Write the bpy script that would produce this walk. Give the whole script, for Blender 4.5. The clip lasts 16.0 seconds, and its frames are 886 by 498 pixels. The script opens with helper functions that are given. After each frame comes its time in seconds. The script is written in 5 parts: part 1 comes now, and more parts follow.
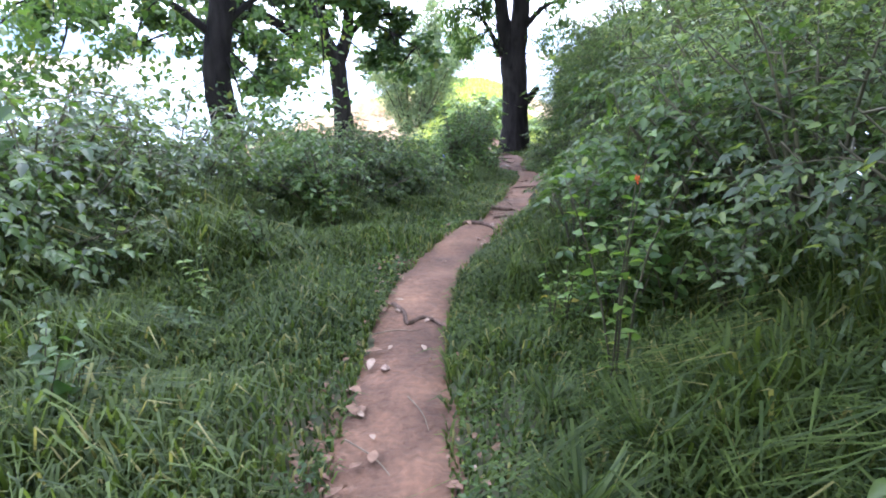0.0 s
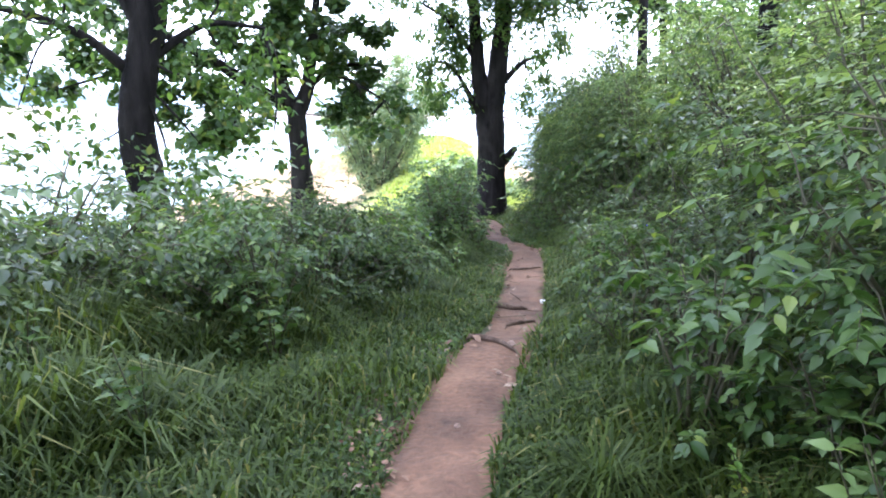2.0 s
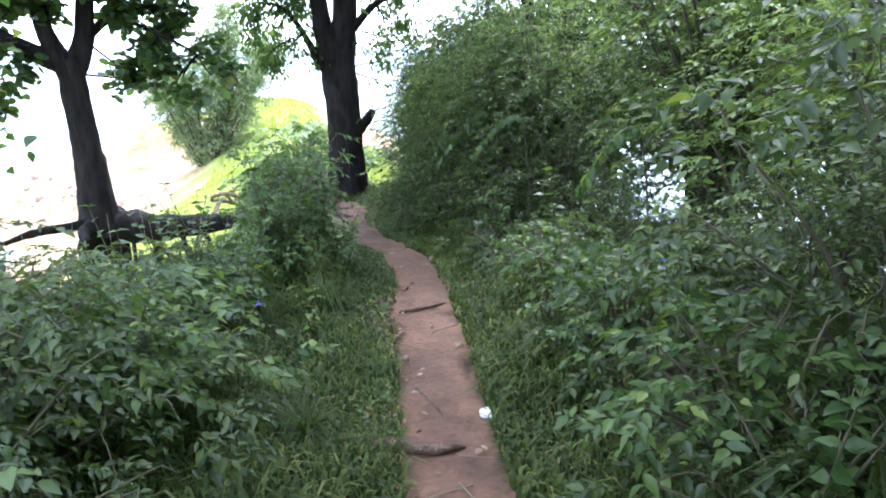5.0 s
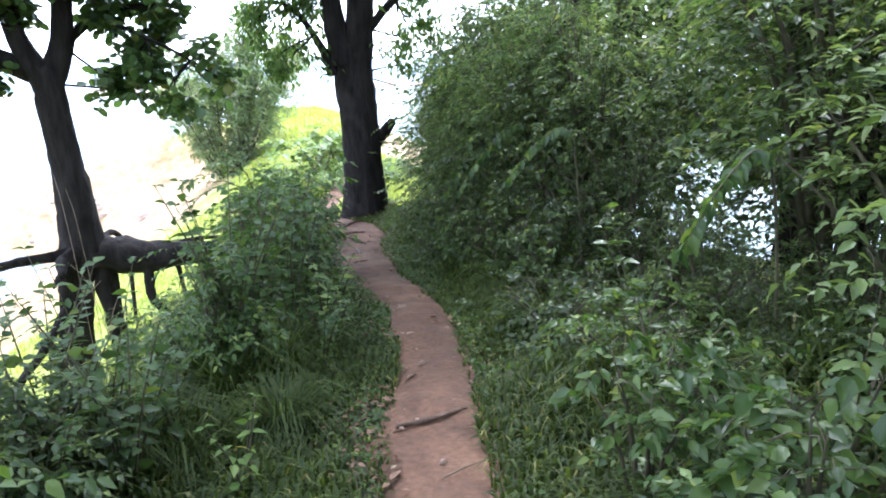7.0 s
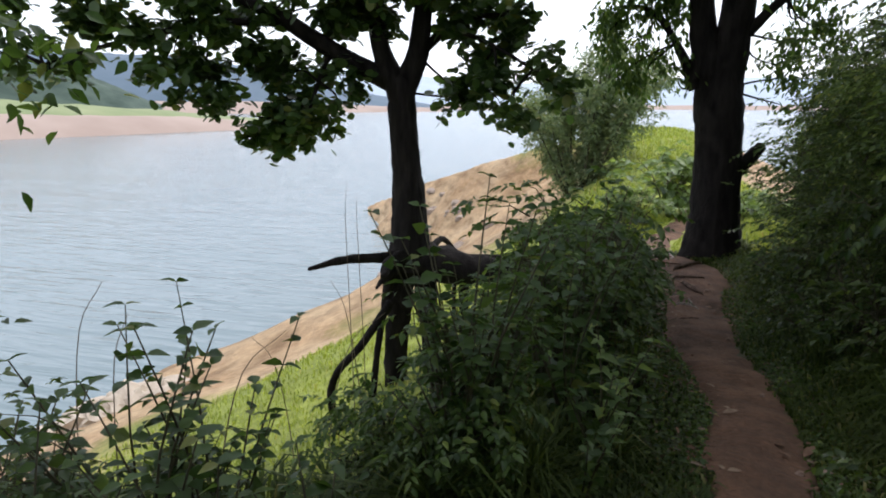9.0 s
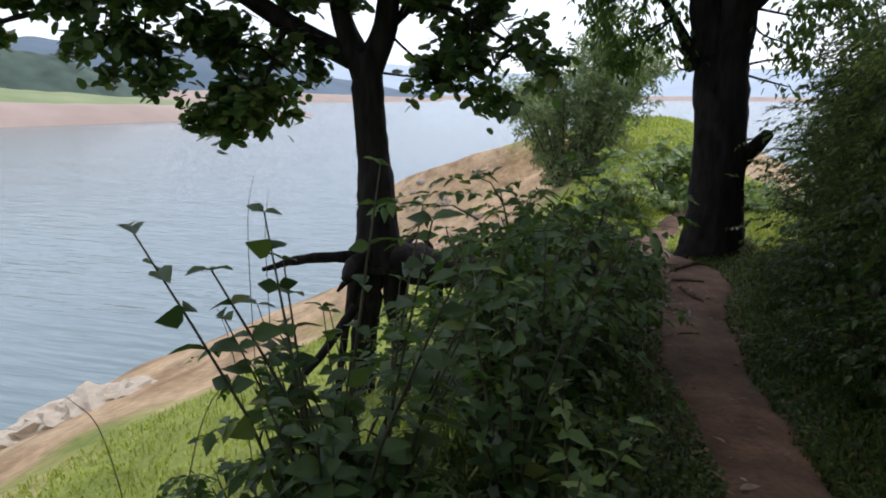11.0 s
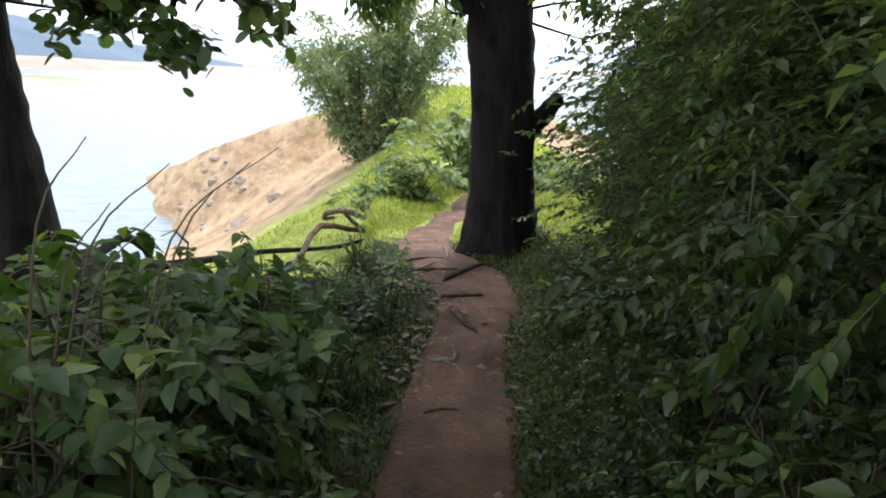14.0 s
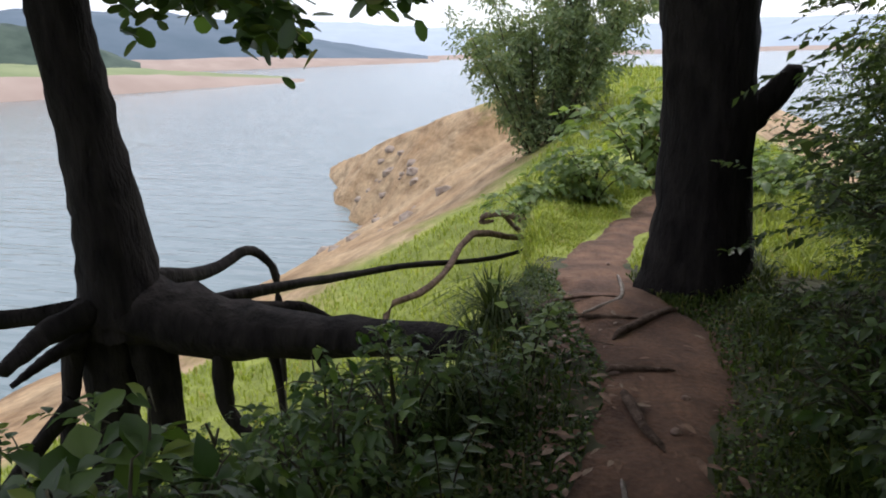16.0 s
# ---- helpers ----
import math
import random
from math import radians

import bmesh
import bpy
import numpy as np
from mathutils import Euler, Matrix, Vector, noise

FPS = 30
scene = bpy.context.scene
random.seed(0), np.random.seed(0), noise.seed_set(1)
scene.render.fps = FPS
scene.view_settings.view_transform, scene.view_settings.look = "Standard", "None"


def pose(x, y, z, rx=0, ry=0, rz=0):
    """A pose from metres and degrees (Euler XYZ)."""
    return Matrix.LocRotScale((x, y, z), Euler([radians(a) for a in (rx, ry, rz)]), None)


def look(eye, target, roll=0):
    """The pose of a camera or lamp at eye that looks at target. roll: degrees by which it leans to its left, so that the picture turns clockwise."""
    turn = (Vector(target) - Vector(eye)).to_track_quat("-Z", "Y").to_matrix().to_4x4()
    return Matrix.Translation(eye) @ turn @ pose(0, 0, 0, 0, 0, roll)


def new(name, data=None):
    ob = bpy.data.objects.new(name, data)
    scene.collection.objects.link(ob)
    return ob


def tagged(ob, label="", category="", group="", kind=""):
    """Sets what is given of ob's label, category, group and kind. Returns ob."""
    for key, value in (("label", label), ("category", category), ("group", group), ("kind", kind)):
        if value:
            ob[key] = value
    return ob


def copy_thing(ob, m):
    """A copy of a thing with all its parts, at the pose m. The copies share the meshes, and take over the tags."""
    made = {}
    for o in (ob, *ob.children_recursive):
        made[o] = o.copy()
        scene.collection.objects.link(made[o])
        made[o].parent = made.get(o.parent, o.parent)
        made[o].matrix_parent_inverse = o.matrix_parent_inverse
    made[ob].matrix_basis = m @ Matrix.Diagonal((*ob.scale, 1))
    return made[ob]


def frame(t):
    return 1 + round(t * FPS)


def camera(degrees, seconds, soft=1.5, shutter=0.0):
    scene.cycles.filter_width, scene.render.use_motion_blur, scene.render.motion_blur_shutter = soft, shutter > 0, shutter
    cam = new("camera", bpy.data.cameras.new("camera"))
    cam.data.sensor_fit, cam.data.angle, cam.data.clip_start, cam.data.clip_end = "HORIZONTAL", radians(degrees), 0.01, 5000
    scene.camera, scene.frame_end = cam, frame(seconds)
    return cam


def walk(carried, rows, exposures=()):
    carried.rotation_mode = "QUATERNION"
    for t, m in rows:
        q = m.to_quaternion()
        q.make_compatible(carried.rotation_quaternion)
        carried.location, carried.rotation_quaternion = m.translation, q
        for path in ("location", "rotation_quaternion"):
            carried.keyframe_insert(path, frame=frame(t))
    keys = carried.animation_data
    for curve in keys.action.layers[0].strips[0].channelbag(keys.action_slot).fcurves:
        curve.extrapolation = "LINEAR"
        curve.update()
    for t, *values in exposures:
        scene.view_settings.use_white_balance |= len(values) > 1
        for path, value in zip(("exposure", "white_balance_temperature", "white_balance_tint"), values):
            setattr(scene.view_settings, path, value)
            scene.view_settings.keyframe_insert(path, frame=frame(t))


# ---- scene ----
cam = camera(67.6, 16.0, soft=1.9)
METRES, EYE, TILT, LEAN, TURN = 14.0, 1.5, -16.5, 0.5, 0.0
ROWS = [
    (0.0, 0.0, 0.0, 0.0, 0.0, 0.0, -0.0),
    (0.5, -0.0038, 0.033, 0.0086, 2.49, -1.02, -1.37),
    (1.0, -0.0064, 0.0662, 0.0188, -0.58, -3.03, -0.07),
    (1.5, -0.0135, 0.1006, 0.0261, -4.56, 0.32, 0.71),
    (2.0, -0.0184, 0.1379, 0.0343, -3.58, 4.81, -0.32),
    (2.5, -0.0178, 0.1755, 0.0418, -4.81, 3.47, 1.77),
    (3.0, -0.0168, 0.2113, 0.0521, -7.41, 0.72, 1.22),
    (3.5, -0.0161, 0.2466, 0.063, -6.78, -0.21, 2.81),
    (4.0, -0.0139, 0.2824, 0.0732, -12.22, 0.53, 5.67),
    (6.5, 0.0309, 0.428, 0.1136, -16.79, 1.1, 4.23),
    (7.0, 0.0399, 0.4563, 0.1204, -12.96, 1.67, 4.71),
    (7.5, 0.0515, 0.4878, 0.125, -4.42, 2.34, 0.36),
    (8.0, 0.0556, 0.5149, 0.1302, 2.93, 3.06, -1.89),
    (8.5, 0.0583, 0.5346, 0.1361, 15.62, 3.37, -4.98),
    (11.0, 0.0624, 0.6317, 0.1549, 15.19, 2.5, -5.1),
    (11.5, 0.0652, 0.6564, 0.161, 14.57, 3.86, -5.36),
    (12.0, 0.0712, 0.6865, 0.1675, 13.15, 3.5, -2.4),
    (12.5, 0.0837, 0.7181, 0.1728, 7.9, 4.96, -3.1),
    (13.0, 0.0922, 0.7558, 0.181, -0.59, 5.64, -0.97),
    (13.5, 0.1006, 0.7867, 0.1867, -1.44, 4.57, -0.31),
    (14.0, 0.1065, 0.8184, 0.1938, 0.41, 1.03, -1.75),
    (14.5, 0.1084, 0.8537, 0.2016, 0.82, -1.38, -1.09),
    (15.0, 0.1118, 0.8861, 0.2104, 4.04, 0.57, -2.69),
    (15.5, 0.1101, 0.9163, 0.2171, 8.52, 1.62, -3.35),
    (16.0, 0.1078, 0.9466, 0.2236, 15.61, -0.73, -3.3),
]
EXPOSURES = [(0.0, 2.25, 5300, 21), (1.5, 2.3, 5350, 19), (3.5, 2.1, 5350, 15), (6.5, 2.22, 5350, 16), (7.0, 2.05, 5450, 15), (7.5, 1.6, 5650, 13), (8.0, 1.15, 6050, 12), (8.5, 0.35, 6200, 13), (11.0, -0.15, 6000, 14), (12.5, -0.15, 6000, 14), (13.5, 0.8, 6100, 13), (14.5, 0.82, 6150, 13), (15.0, 0.8, 6150, 13), (15.5, 0.5, 6150, 14), (16.0, -0.05, 6200, 15)]
walk(cam, [(t, pose(0, 0, EYE, TILT, LEAN, TURN) @ pose(METRES * x, METRES * y, METRES * z, 90 + pitch, roll, yaw)) for t, x, y, z, yaw, pitch, roll in ROWS], EXPOSURES)

# ---------------------------------------------------------------- world and light
world = bpy.data.worlds.new("world")
scene.world = world
world.use_nodes = True
wn = world.node_tree.nodes
sky = wn.new("ShaderNodeTexSky")
sky.sky_type = "NISHITA"
sky.sun_disc = False
SUN_ELEVATION, SUN_AZIMUTH = 56.0, 22.0
sky.sun_elevation, sky.sun_rotation = radians(SUN_ELEVATION), radians(SUN_AZIMUTH)
sky.air_density, sky.dust_density, sky.ozone_density = 1.0, 2.0, 1.0
# a bright, even overcast over the clear sky
cloud = wn.new("ShaderNodeMix")
cloud.data_type = "RGBA"
cloud.inputs[0].default_value = 0.75
cloud.inputs[7].default_value = (10.0, 10.3, 10.8, 1)
world.node_tree.links.new(sky.outputs[0], cloud.inputs[6])
world.node_tree.links.new(cloud.outputs[2], wn["Background"].inputs[0])
wn["Background"].inputs[1].default_value = 0.15
sun = new("sun", bpy.data.lights.new("sun", "SUN"))
sun.data.energy, sun.data.angle, sun.data.color = 1.5, radians(14), (1.0, 0.96, 0.9)
az, el = radians(SUN_AZIMUTH), radians(SUN_ELEVATION)
sun.matrix_world = look((0, 0, 0), (-math.sin(az) * math.cos(el), -math.cos(az) * math.cos(el), -math.sin(el)))

rng = np.random.default_rng(7)
WATER = -8.0

# ---------------------------------------------------------------- materials


def material(name):
    m = bpy.data.materials.new(name)
    m.use_nodes = True
    nt = m.node_tree
    return m, nt, nt.nodes["Principled BSDF"]


def node(nt, kind, **values):
    n = nt.nodes.new(kind)
    for key, value in values.items():
        n.inputs[key.replace("_", " ")].default_value = value
    return n


def ramp(nt, source, stops):
    r = nt.nodes.new("ShaderNodeValToRGB")
    while len(r.color_ramp.elements) < len(stops):
        r.color_ramp.elements.new(0.5)
    for e, (p, c) in zip(r.color_ramp.elements, stops):
        e.position, e.color = p, (*c, 1)
    nt.links.new(source, r.inputs[0])
    return r.outputs[0]


def noise_at(nt, scale, detail=4.0, stretch=None):
    t = nt.nodes.new("ShaderNodeNewGeometry").outputs["Position"]
    if stretch:
        mp = nt.nodes.new("ShaderNodeMapping")
        mp.inputs["Scale"].default_value = stretch
        nt.links.new(t, mp.inputs[0])
        t = mp.outputs[0]
    n = node(nt, "ShaderNodeTexNoise", Scale=scale, Detail=detail)
    nt.links.new(t, n.inputs["Vector"])
    return n.outputs["Fac"]


def blend(nt, fac, a, b, mode="MIX"):
    m = nt.nodes.new("ShaderNodeMix")
    m.data_type, m.blend_type = "RGBA", mode
    for value, socket in ((fac, m.inputs[0]), (a, m.inputs[6]), (b, m.inputs[7])):
        if isinstance(value, (int, float)):
            socket.default_value = value
        elif isinstance(value, tuple):
            socket.default_value = (*value, 1)
        else:
            nt.links.new(value, socket)
    return m.outputs[2]


def bumped(nt, bsdf, height, strength, distance):
    b = node(nt, "ShaderNodeBump", Strength=strength, Distance=distance)
    nt.links.new(height, b.inputs["Height"])
    nt.links.new(b.outputs[0], bsdf.inputs["Normal"])


def maths(nt, op, a, b):
    m = nt.nodes.new("ShaderNodeMath")
    m.operation = op
    for value, socket in ((a, m.inputs[0]), (b, m.inputs[1])):
        if isinstance(value, (int, float)):
            socket.default_value = value
        else:
            nt.links.new(value, socket)
    return m.outputs[0]


def leaf_material(name, dark, light, odd, through_light=0.4, rough=0.45, gloss=0.4):
    """A thin leaf: each one its own green, some of an odd colour, light showing through."""
    m, nt, bsdf = material(name)
    island = nt.nodes.new("ShaderNodeNewGeometry").outputs["Random Per Island"]
    colour = ramp(nt, island, [(0.0, dark), (0.55, tuple((a + b) / 2 for a, b in zip(dark, light))), (0.93, light), (0.97, odd)])
    patch = noise_at(nt, 1.3, 2.0)
    colour = blend(nt, 0.5, colour, ramp(nt, patch, [(0.3, (0.62, 0.68, 0.62)), (0.7, (1.25, 1.2, 1.05))]), "MULTIPLY")
    nt.links.new(colour, bsdf.inputs["Base Color"])
    bsdf.inputs["Roughness"].default_value = rough
    bsdf.inputs["Specular IOR Level"].default_value = gloss
    tr = nt.nodes.new("ShaderNodeBsdfTranslucent")
    nt.links.new(blend(nt, 1.0, colour, (1.55, 1.55, 0.8), "MULTIPLY"), tr.inputs[0])
    mx = node(nt, "ShaderNodeMixShader", Fac=through_light)
    nt.links.new(bsdf.outputs[0], mx.inputs[1])
    nt.links.new(tr.outputs[0], mx.inputs[2])
    nt.links.new(mx.outputs[0], nt.nodes["Material Output"].inputs[0])
    return m


def bark_material(name, dark, light, scale=1.0):
    m, nt, bsdf = material(name)
    ridge = noise_at(nt, 9.0 * scale, 6.0, (1, 1, 0.22))
    colour = ramp(nt, ridge, [(0.3, dark), (0.7, light)])
    lichen = noise_at(nt, 2.1, 5.0)
    colour = blend(nt, ramp(nt, lichen, [(0.58, (0, 0, 0)), (0.72, (0.45, 0.45, 0.45))]), colour, tuple(min(1, c * 1.6) for c in light))
    nt.links.new(colour, bsdf.inputs["Base Color"])
    bsdf.inputs["Roughness"].default_value = 0.95
    bsdf.inputs["Specular IOR Level"].default_value = 0.12
    bumped(nt, bsdf, maths(nt, "ADD", ridge, maths(nt, "MULTIPLY", noise_at(nt, 38.0 * scale, 4.0, (1, 1, 0.4)), 0.4)), 1.0, 0.05)
    return m


def soil_colours(nt):
    coarse, fine = noise_at(nt, 1.7, 5.0), noise_at(nt, 28.0, 6.0)
    base = ramp(nt, coarse, [(0.25, (0.07, 0.037, 0.021)), (0.5, (0.13, 0.07, 0.041)), (0.75, (0.2, 0.112, 0.066))])
    patch = noise_at(nt, 5.5, 6.0, (1, 0.6, 1))
    base = blend(nt, 0.75, base, ramp(nt, patch, [(0.32, (0.55, 0.52, 0.5)), (0.5, (1.0, 1.0, 1.0)), (0.7, (1.3, 1.27, 1.22))]), "MULTIPLY")
    return blend(nt, 0.7, base, ramp(nt, fine, [(0.3, (0.6, 0.58, 0.56)), (0.7, (1.25, 1.2, 1.18))]), "MULTIPLY"), fine, coarse


def make_soil():
    m, nt, bsdf = material("red_soil")
    colour, fine, coarse = soil_colours(nt)
    nt.links.new(colour, bsdf.inputs["Base Color"])
    bsdf.inputs["Roughness"].default_value = 0.92
    bumped(nt, bsdf, maths(nt, "ADD", fine, noise_at(nt, 6.0, 4.0)), 0.8, 0.02)
    return m


def make_ground():
    """Grass turf on the ridge; below the old waterline the bank is bare sand and broken rock."""
    m, nt, bsdf = material("turf_and_bare_bank")
    sep = nt.nodes.new("ShaderNodeSeparateXYZ")
    nt.links.new(nt.nodes.new("ShaderNodeNewGeometry").outputs["Position"], sep.inputs[0])
    n1, n2, n3 = noise_at(nt, 0.35, 5.0), noise_at(nt, 4.0, 5.0), noise_at(nt, 30.0, 4.0)
    turf = ramp(nt, n1, [(0.3, (0.19, 0.235, 0.042)), (0.7, (0.36, 0.41, 0.085))])
    turf = blend(nt, 0.6, turf, ramp(nt, n2, [(0.3, (0.6, 0.6, 0.6)), (0.7, (1.3, 1.25, 1.1))]), "MULTIPLY")
    sand = ramp(nt, n1, [(0.3, (0.4, 0.25, 0.125)), (0.7, (0.55, 0.4, 0.235))])
    sand = blend(nt, 0.6, sand, ramp(nt, n2, [(0.3, (0.62, 0.6, 0.58)), (0.7, (1.2, 1.2, 1.2))]), "MULTIPLY")
    level = maths(nt, "ADD", sep.outputs["Z"], maths(nt, "MULTIPLY", n1, -3.0))
    level = maths(nt, "ADD", level, maths(nt, "MULTIPLY", n2, -0.8))
    beyond = maths(nt, "MINIMUM", maths(nt, "MAXIMUM", maths(nt, "SUBTRACT", sep.outputs["Y"], 20.0), 0.0), 22.0)
    level = maths(nt, "SUBTRACT", level, maths(nt, "MULTIPLY", beyond, 0.18))
    bare = ramp(nt, maths(nt, "ADD", maths(nt, "MULTIPLY", level, 0.5), 4.2), [(0.25, (1, 1, 1)), (0.75, (0, 0, 0))])
    gully = noise_at(nt, 0.9, 6.0, (1.0, 0.5, 2.2))
    sand = blend(nt, 0.7, sand, ramp(nt, gully, [(0.35, (0.5, 0.46, 0.42)), (0.5, (1.0, 1.0, 1.0)), (0.68, (1.22, 1.2, 1.2))]), "MULTIPLY")
    nt.links.new(blend(nt, bare, turf, sand), bsdf.inputs["Base Color"])
    bsdf.inputs["Roughness"].default_value = 0.95
    bumped(nt, bsdf, maths(nt, "ADD", maths(nt, "MULTIPLY", gully, 4.0), maths(nt, "ADD", n2, n3)), 0.8, 0.07)
    return m


def make_water():
    m, nt, bsdf = material("lake_water")
    bsdf.inputs["Base Color"].default_value = (0.17, 0.225, 0.235, 1)
    bsdf.inputs["Roughness"].default_value = 0.12
    bsdf.inputs["IOR"].default_value = 1.33
    r1, r2 = noise_at(nt, 1.5, 3.0, (0.16, 1.1, 1)), noise_at(nt, 0.12, 3.0, (0.3, 1.0, 1))
    bumped(nt, bsdf, maths(nt, "ADD", r1, maths(nt, "MULTIPLY", r2, 2.0)), 0.6, 0.25)
    return m


def plain(name, a, b, scale, rough=0.85, relief=0.01):
    m, nt, bsdf = material(name)
    n = noise_at(nt, scale, 5.0)
    nt.links.new(ramp(nt, n, [(0.3, a), (0.7, b)]), bsdf.inputs["Base Color"])
    bsdf.inputs["Roughness"].default_value = rough
    bumped(nt, bsdf, n, 0.6, relief)
    return m


SOIL, TURF, LAKE = make_soil(), make_ground(), make_water()
EARTH = plain("rooted_earth_and_moss", (0.035, 0.04, 0.016), (0.09, 0.085, 0.04), 5.0, 0.95, 0.03)
# one grass in two greens, tree shade and open sun put into the colours
SHADE_GRASS = leaf_material("shade_grass_blades", (0.026, 0.045, 0.011), (0.094, 0.13, 0.03), (0.2, 0.19, 0.075), 0.45, 0.5, 0.25)
SUN_GRASS = leaf_material("sun_grass_blades", (0.19, 0.24, 0.04), (0.38, 0.43, 0.085), (0.38, 0.34, 0.13), 0.4, 0.55, 0.3)
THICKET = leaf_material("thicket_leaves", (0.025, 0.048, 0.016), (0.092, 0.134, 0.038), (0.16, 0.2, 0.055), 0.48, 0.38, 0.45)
WEED = leaf_material("weed_leaves", (0.032, 0.07, 0.016), (0.108, 0.168, 0.042), (0.18, 0.23, 0.05), 0.44, 0.38, 0.45)
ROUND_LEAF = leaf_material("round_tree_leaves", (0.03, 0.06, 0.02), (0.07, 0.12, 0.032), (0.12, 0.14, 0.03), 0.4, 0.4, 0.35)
DROOP_LEAF = leaf_material("drooping_tree_leaves", (0.035, 0.07, 0.022), (0.085, 0.14, 0.036), (0.14, 0.16, 0.04), 0.5, 0.45, 0.3)
# clump green greyed and lightened, distance haze put into the leaf colour
HAZED_CLUMP_LEAF = leaf_material("hazed_clump_leaves", (0.13, 0.18, 0.11), (0.26, 0.32, 0.19), (0.33, 0.32, 0.2), 0.45, 0.5, 0.35)
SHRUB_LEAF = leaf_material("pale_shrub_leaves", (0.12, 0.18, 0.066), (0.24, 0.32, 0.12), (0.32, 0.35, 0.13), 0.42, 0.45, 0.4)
# thicket green made paler, light on the tall tops put into the colour
LIT_TALL_LEAF = leaf_material("lit_tall_shrub_leaves", (0.042, 0.074, 0.03), (0.145, 0.2, 0.078), (0.23, 0.26, 0.1), 0.52, 0.42, 0.35)
YOUNG_LEAF = leaf_material("young_yellow_leaves", (0.09, 0.165, 0.03), (0.17, 0.25, 0.045), (0.3, 0.26, 0.06), 0.45, 0.4, 0.45)
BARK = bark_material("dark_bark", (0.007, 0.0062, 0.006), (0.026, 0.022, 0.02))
ROOT = bark_material("weathered_root", (0.07, 0.047, 0.036), (0.18, 0.125, 0.095), 2.0)
PALE_ROOT = bark_material("bleached_root", (0.22, 0.18, 0.15), (0.42, 0.37, 0.32), 3.0)
STEM = plain("green_brown_stem", (0.035, 0.034, 0.016), (0.085, 0.075, 0.035), 12.0)
DRY_STEM = plain("dry_stalk", (0.10, 0.075, 0.05), (0.2, 0.15, 0.1), 14.0)
DRY_LEAF = plain("fallen_leaf_tan", (0.17, 0.11, 0.07), (0.34, 0.25, 0.18), 22.0, 0.8, 0.004)
BROWN_LEAF = plain("fallen_leaf_brown", (0.11, 0.06, 0.035), (0.24, 0.14, 0.085), 22.0, 0.8, 0.004)
STONE = plain("reddish_stone", (0.16, 0.10, 0.075), (0.33, 0.23, 0.18), 18.0)
WHITE = plain("pale_stone", (0.55, 0.53, 0.5), (0.78, 0.76, 0.73), 20.0)
ROCK = plain("shore_rock", (0.22, 0.16, 0.12), (0.44, 0.36, 0.29), 3.0, 0.9, 0.05)
PALE_ROCK = plain("pale_shore_rock", (0.4, 0.32, 0.24), (0.58, 0.5, 0.39), 2.5, 0.9, 0.06)
PETAL = plain("orange_petal", (0.7, 0.12, 0.03), (0.85, 0.22, 0.05), 40.0)
BLUE_PETAL = plain("violet_petal", (0.14, 0.14, 0.5), (0.25, 0.22, 0.7), 40.0)
WOODS = plain("far_woods", (0.035, 0.06, 0.045), (0.085, 0.12, 0.09), 0.12, 0.95, 1.0)
# distance haze put into the hills' colour: blue-grey, then paler blue
HAZED_HILL = plain("hazed_hill", (0.10, 0.145, 0.185), (0.14, 0.185, 0.23), 0.02, 1.0, 1.0)
PALE_HAZED_HILL = plain("pale_hazed_hill", (0.42, 0.49, 0.57), (0.47, 0.54, 0.61), 0.02, 1.0, 1.0)
FAR_SAND = plain("far_bare_bank", (0.36, 0.27, 0.22), (0.45, 0.35, 0.29), 0.05, 1.0, 0.2)
FAR_TURF = plain("far_turf", (0.2, 0.25, 0.11), (0.3, 0.33, 0.17), 0.06, 1.0, 0.2)

# ---------------------------------------------------------------- mesh helpers


def mesh_from(name, verts, faces, mat, smooth=True):
    """verts: array (n, 3); faces: array (m, k) or a list of such arrays."""
    me = bpy.data.meshes.new(name)
    blocks = faces if isinstance(faces, list) else [faces]
    loops = np.concatenate([np.asarray(b).ravel() for b in blocks])
    sizes = np.concatenate([np.full(len(b), np.asarray(b).shape[1]) for b in blocks])
    starts = np.concatenate([[0], np.cumsum(sizes)[:-1]])
    me.vertices.add(len(verts))
    me.vertices.foreach_set("co", np.asarray(verts, dtype=np.float32).ravel())
    me.loops.add(len(loops))
    me.loops.foreach_set("vertex_index", loops.astype(np.int32))
    me.polygons.add(len(sizes))
    me.polygons.foreach_set("loop_start", starts.astype(np.int32))
    me.polygons.foreach_set("use_smooth", np.full(len(sizes), smooth))
    me.update(calc_edges=True)
    me.validate()
    me.materials.append(mat)
    return me


def part(name, me, parent, label=""):
    ob = new(name, me)
    ob.parent = parent
    return tagged(ob, label)


def spline(points, n):
    """n points smoothly along a polyline."""
    p = np.asarray(points, float)
    if len(p) == 2:
        return p[0] + np.linspace(0, 1, n)[:, None] * (p[1] - p[0])
    q = np.vstack([2 * p[0] - p[1], p, 2 * p[-1] - p[-2]])
    out = []
    for u in np.linspace(0, len(p) - 1 - 1e-9, n):
        i, f = int(u), u - int(u)
        a, b, c, d = q[i], q[i + 1], q[i + 2], q[i + 3]
        out.append(0.5 * (2 * b + (c - a) * f + (2 * a - 5 * b + 4 * c - d) * f * f + (3 * b - a - 3 * c + d) * f ** 3))
    return np.array(out)


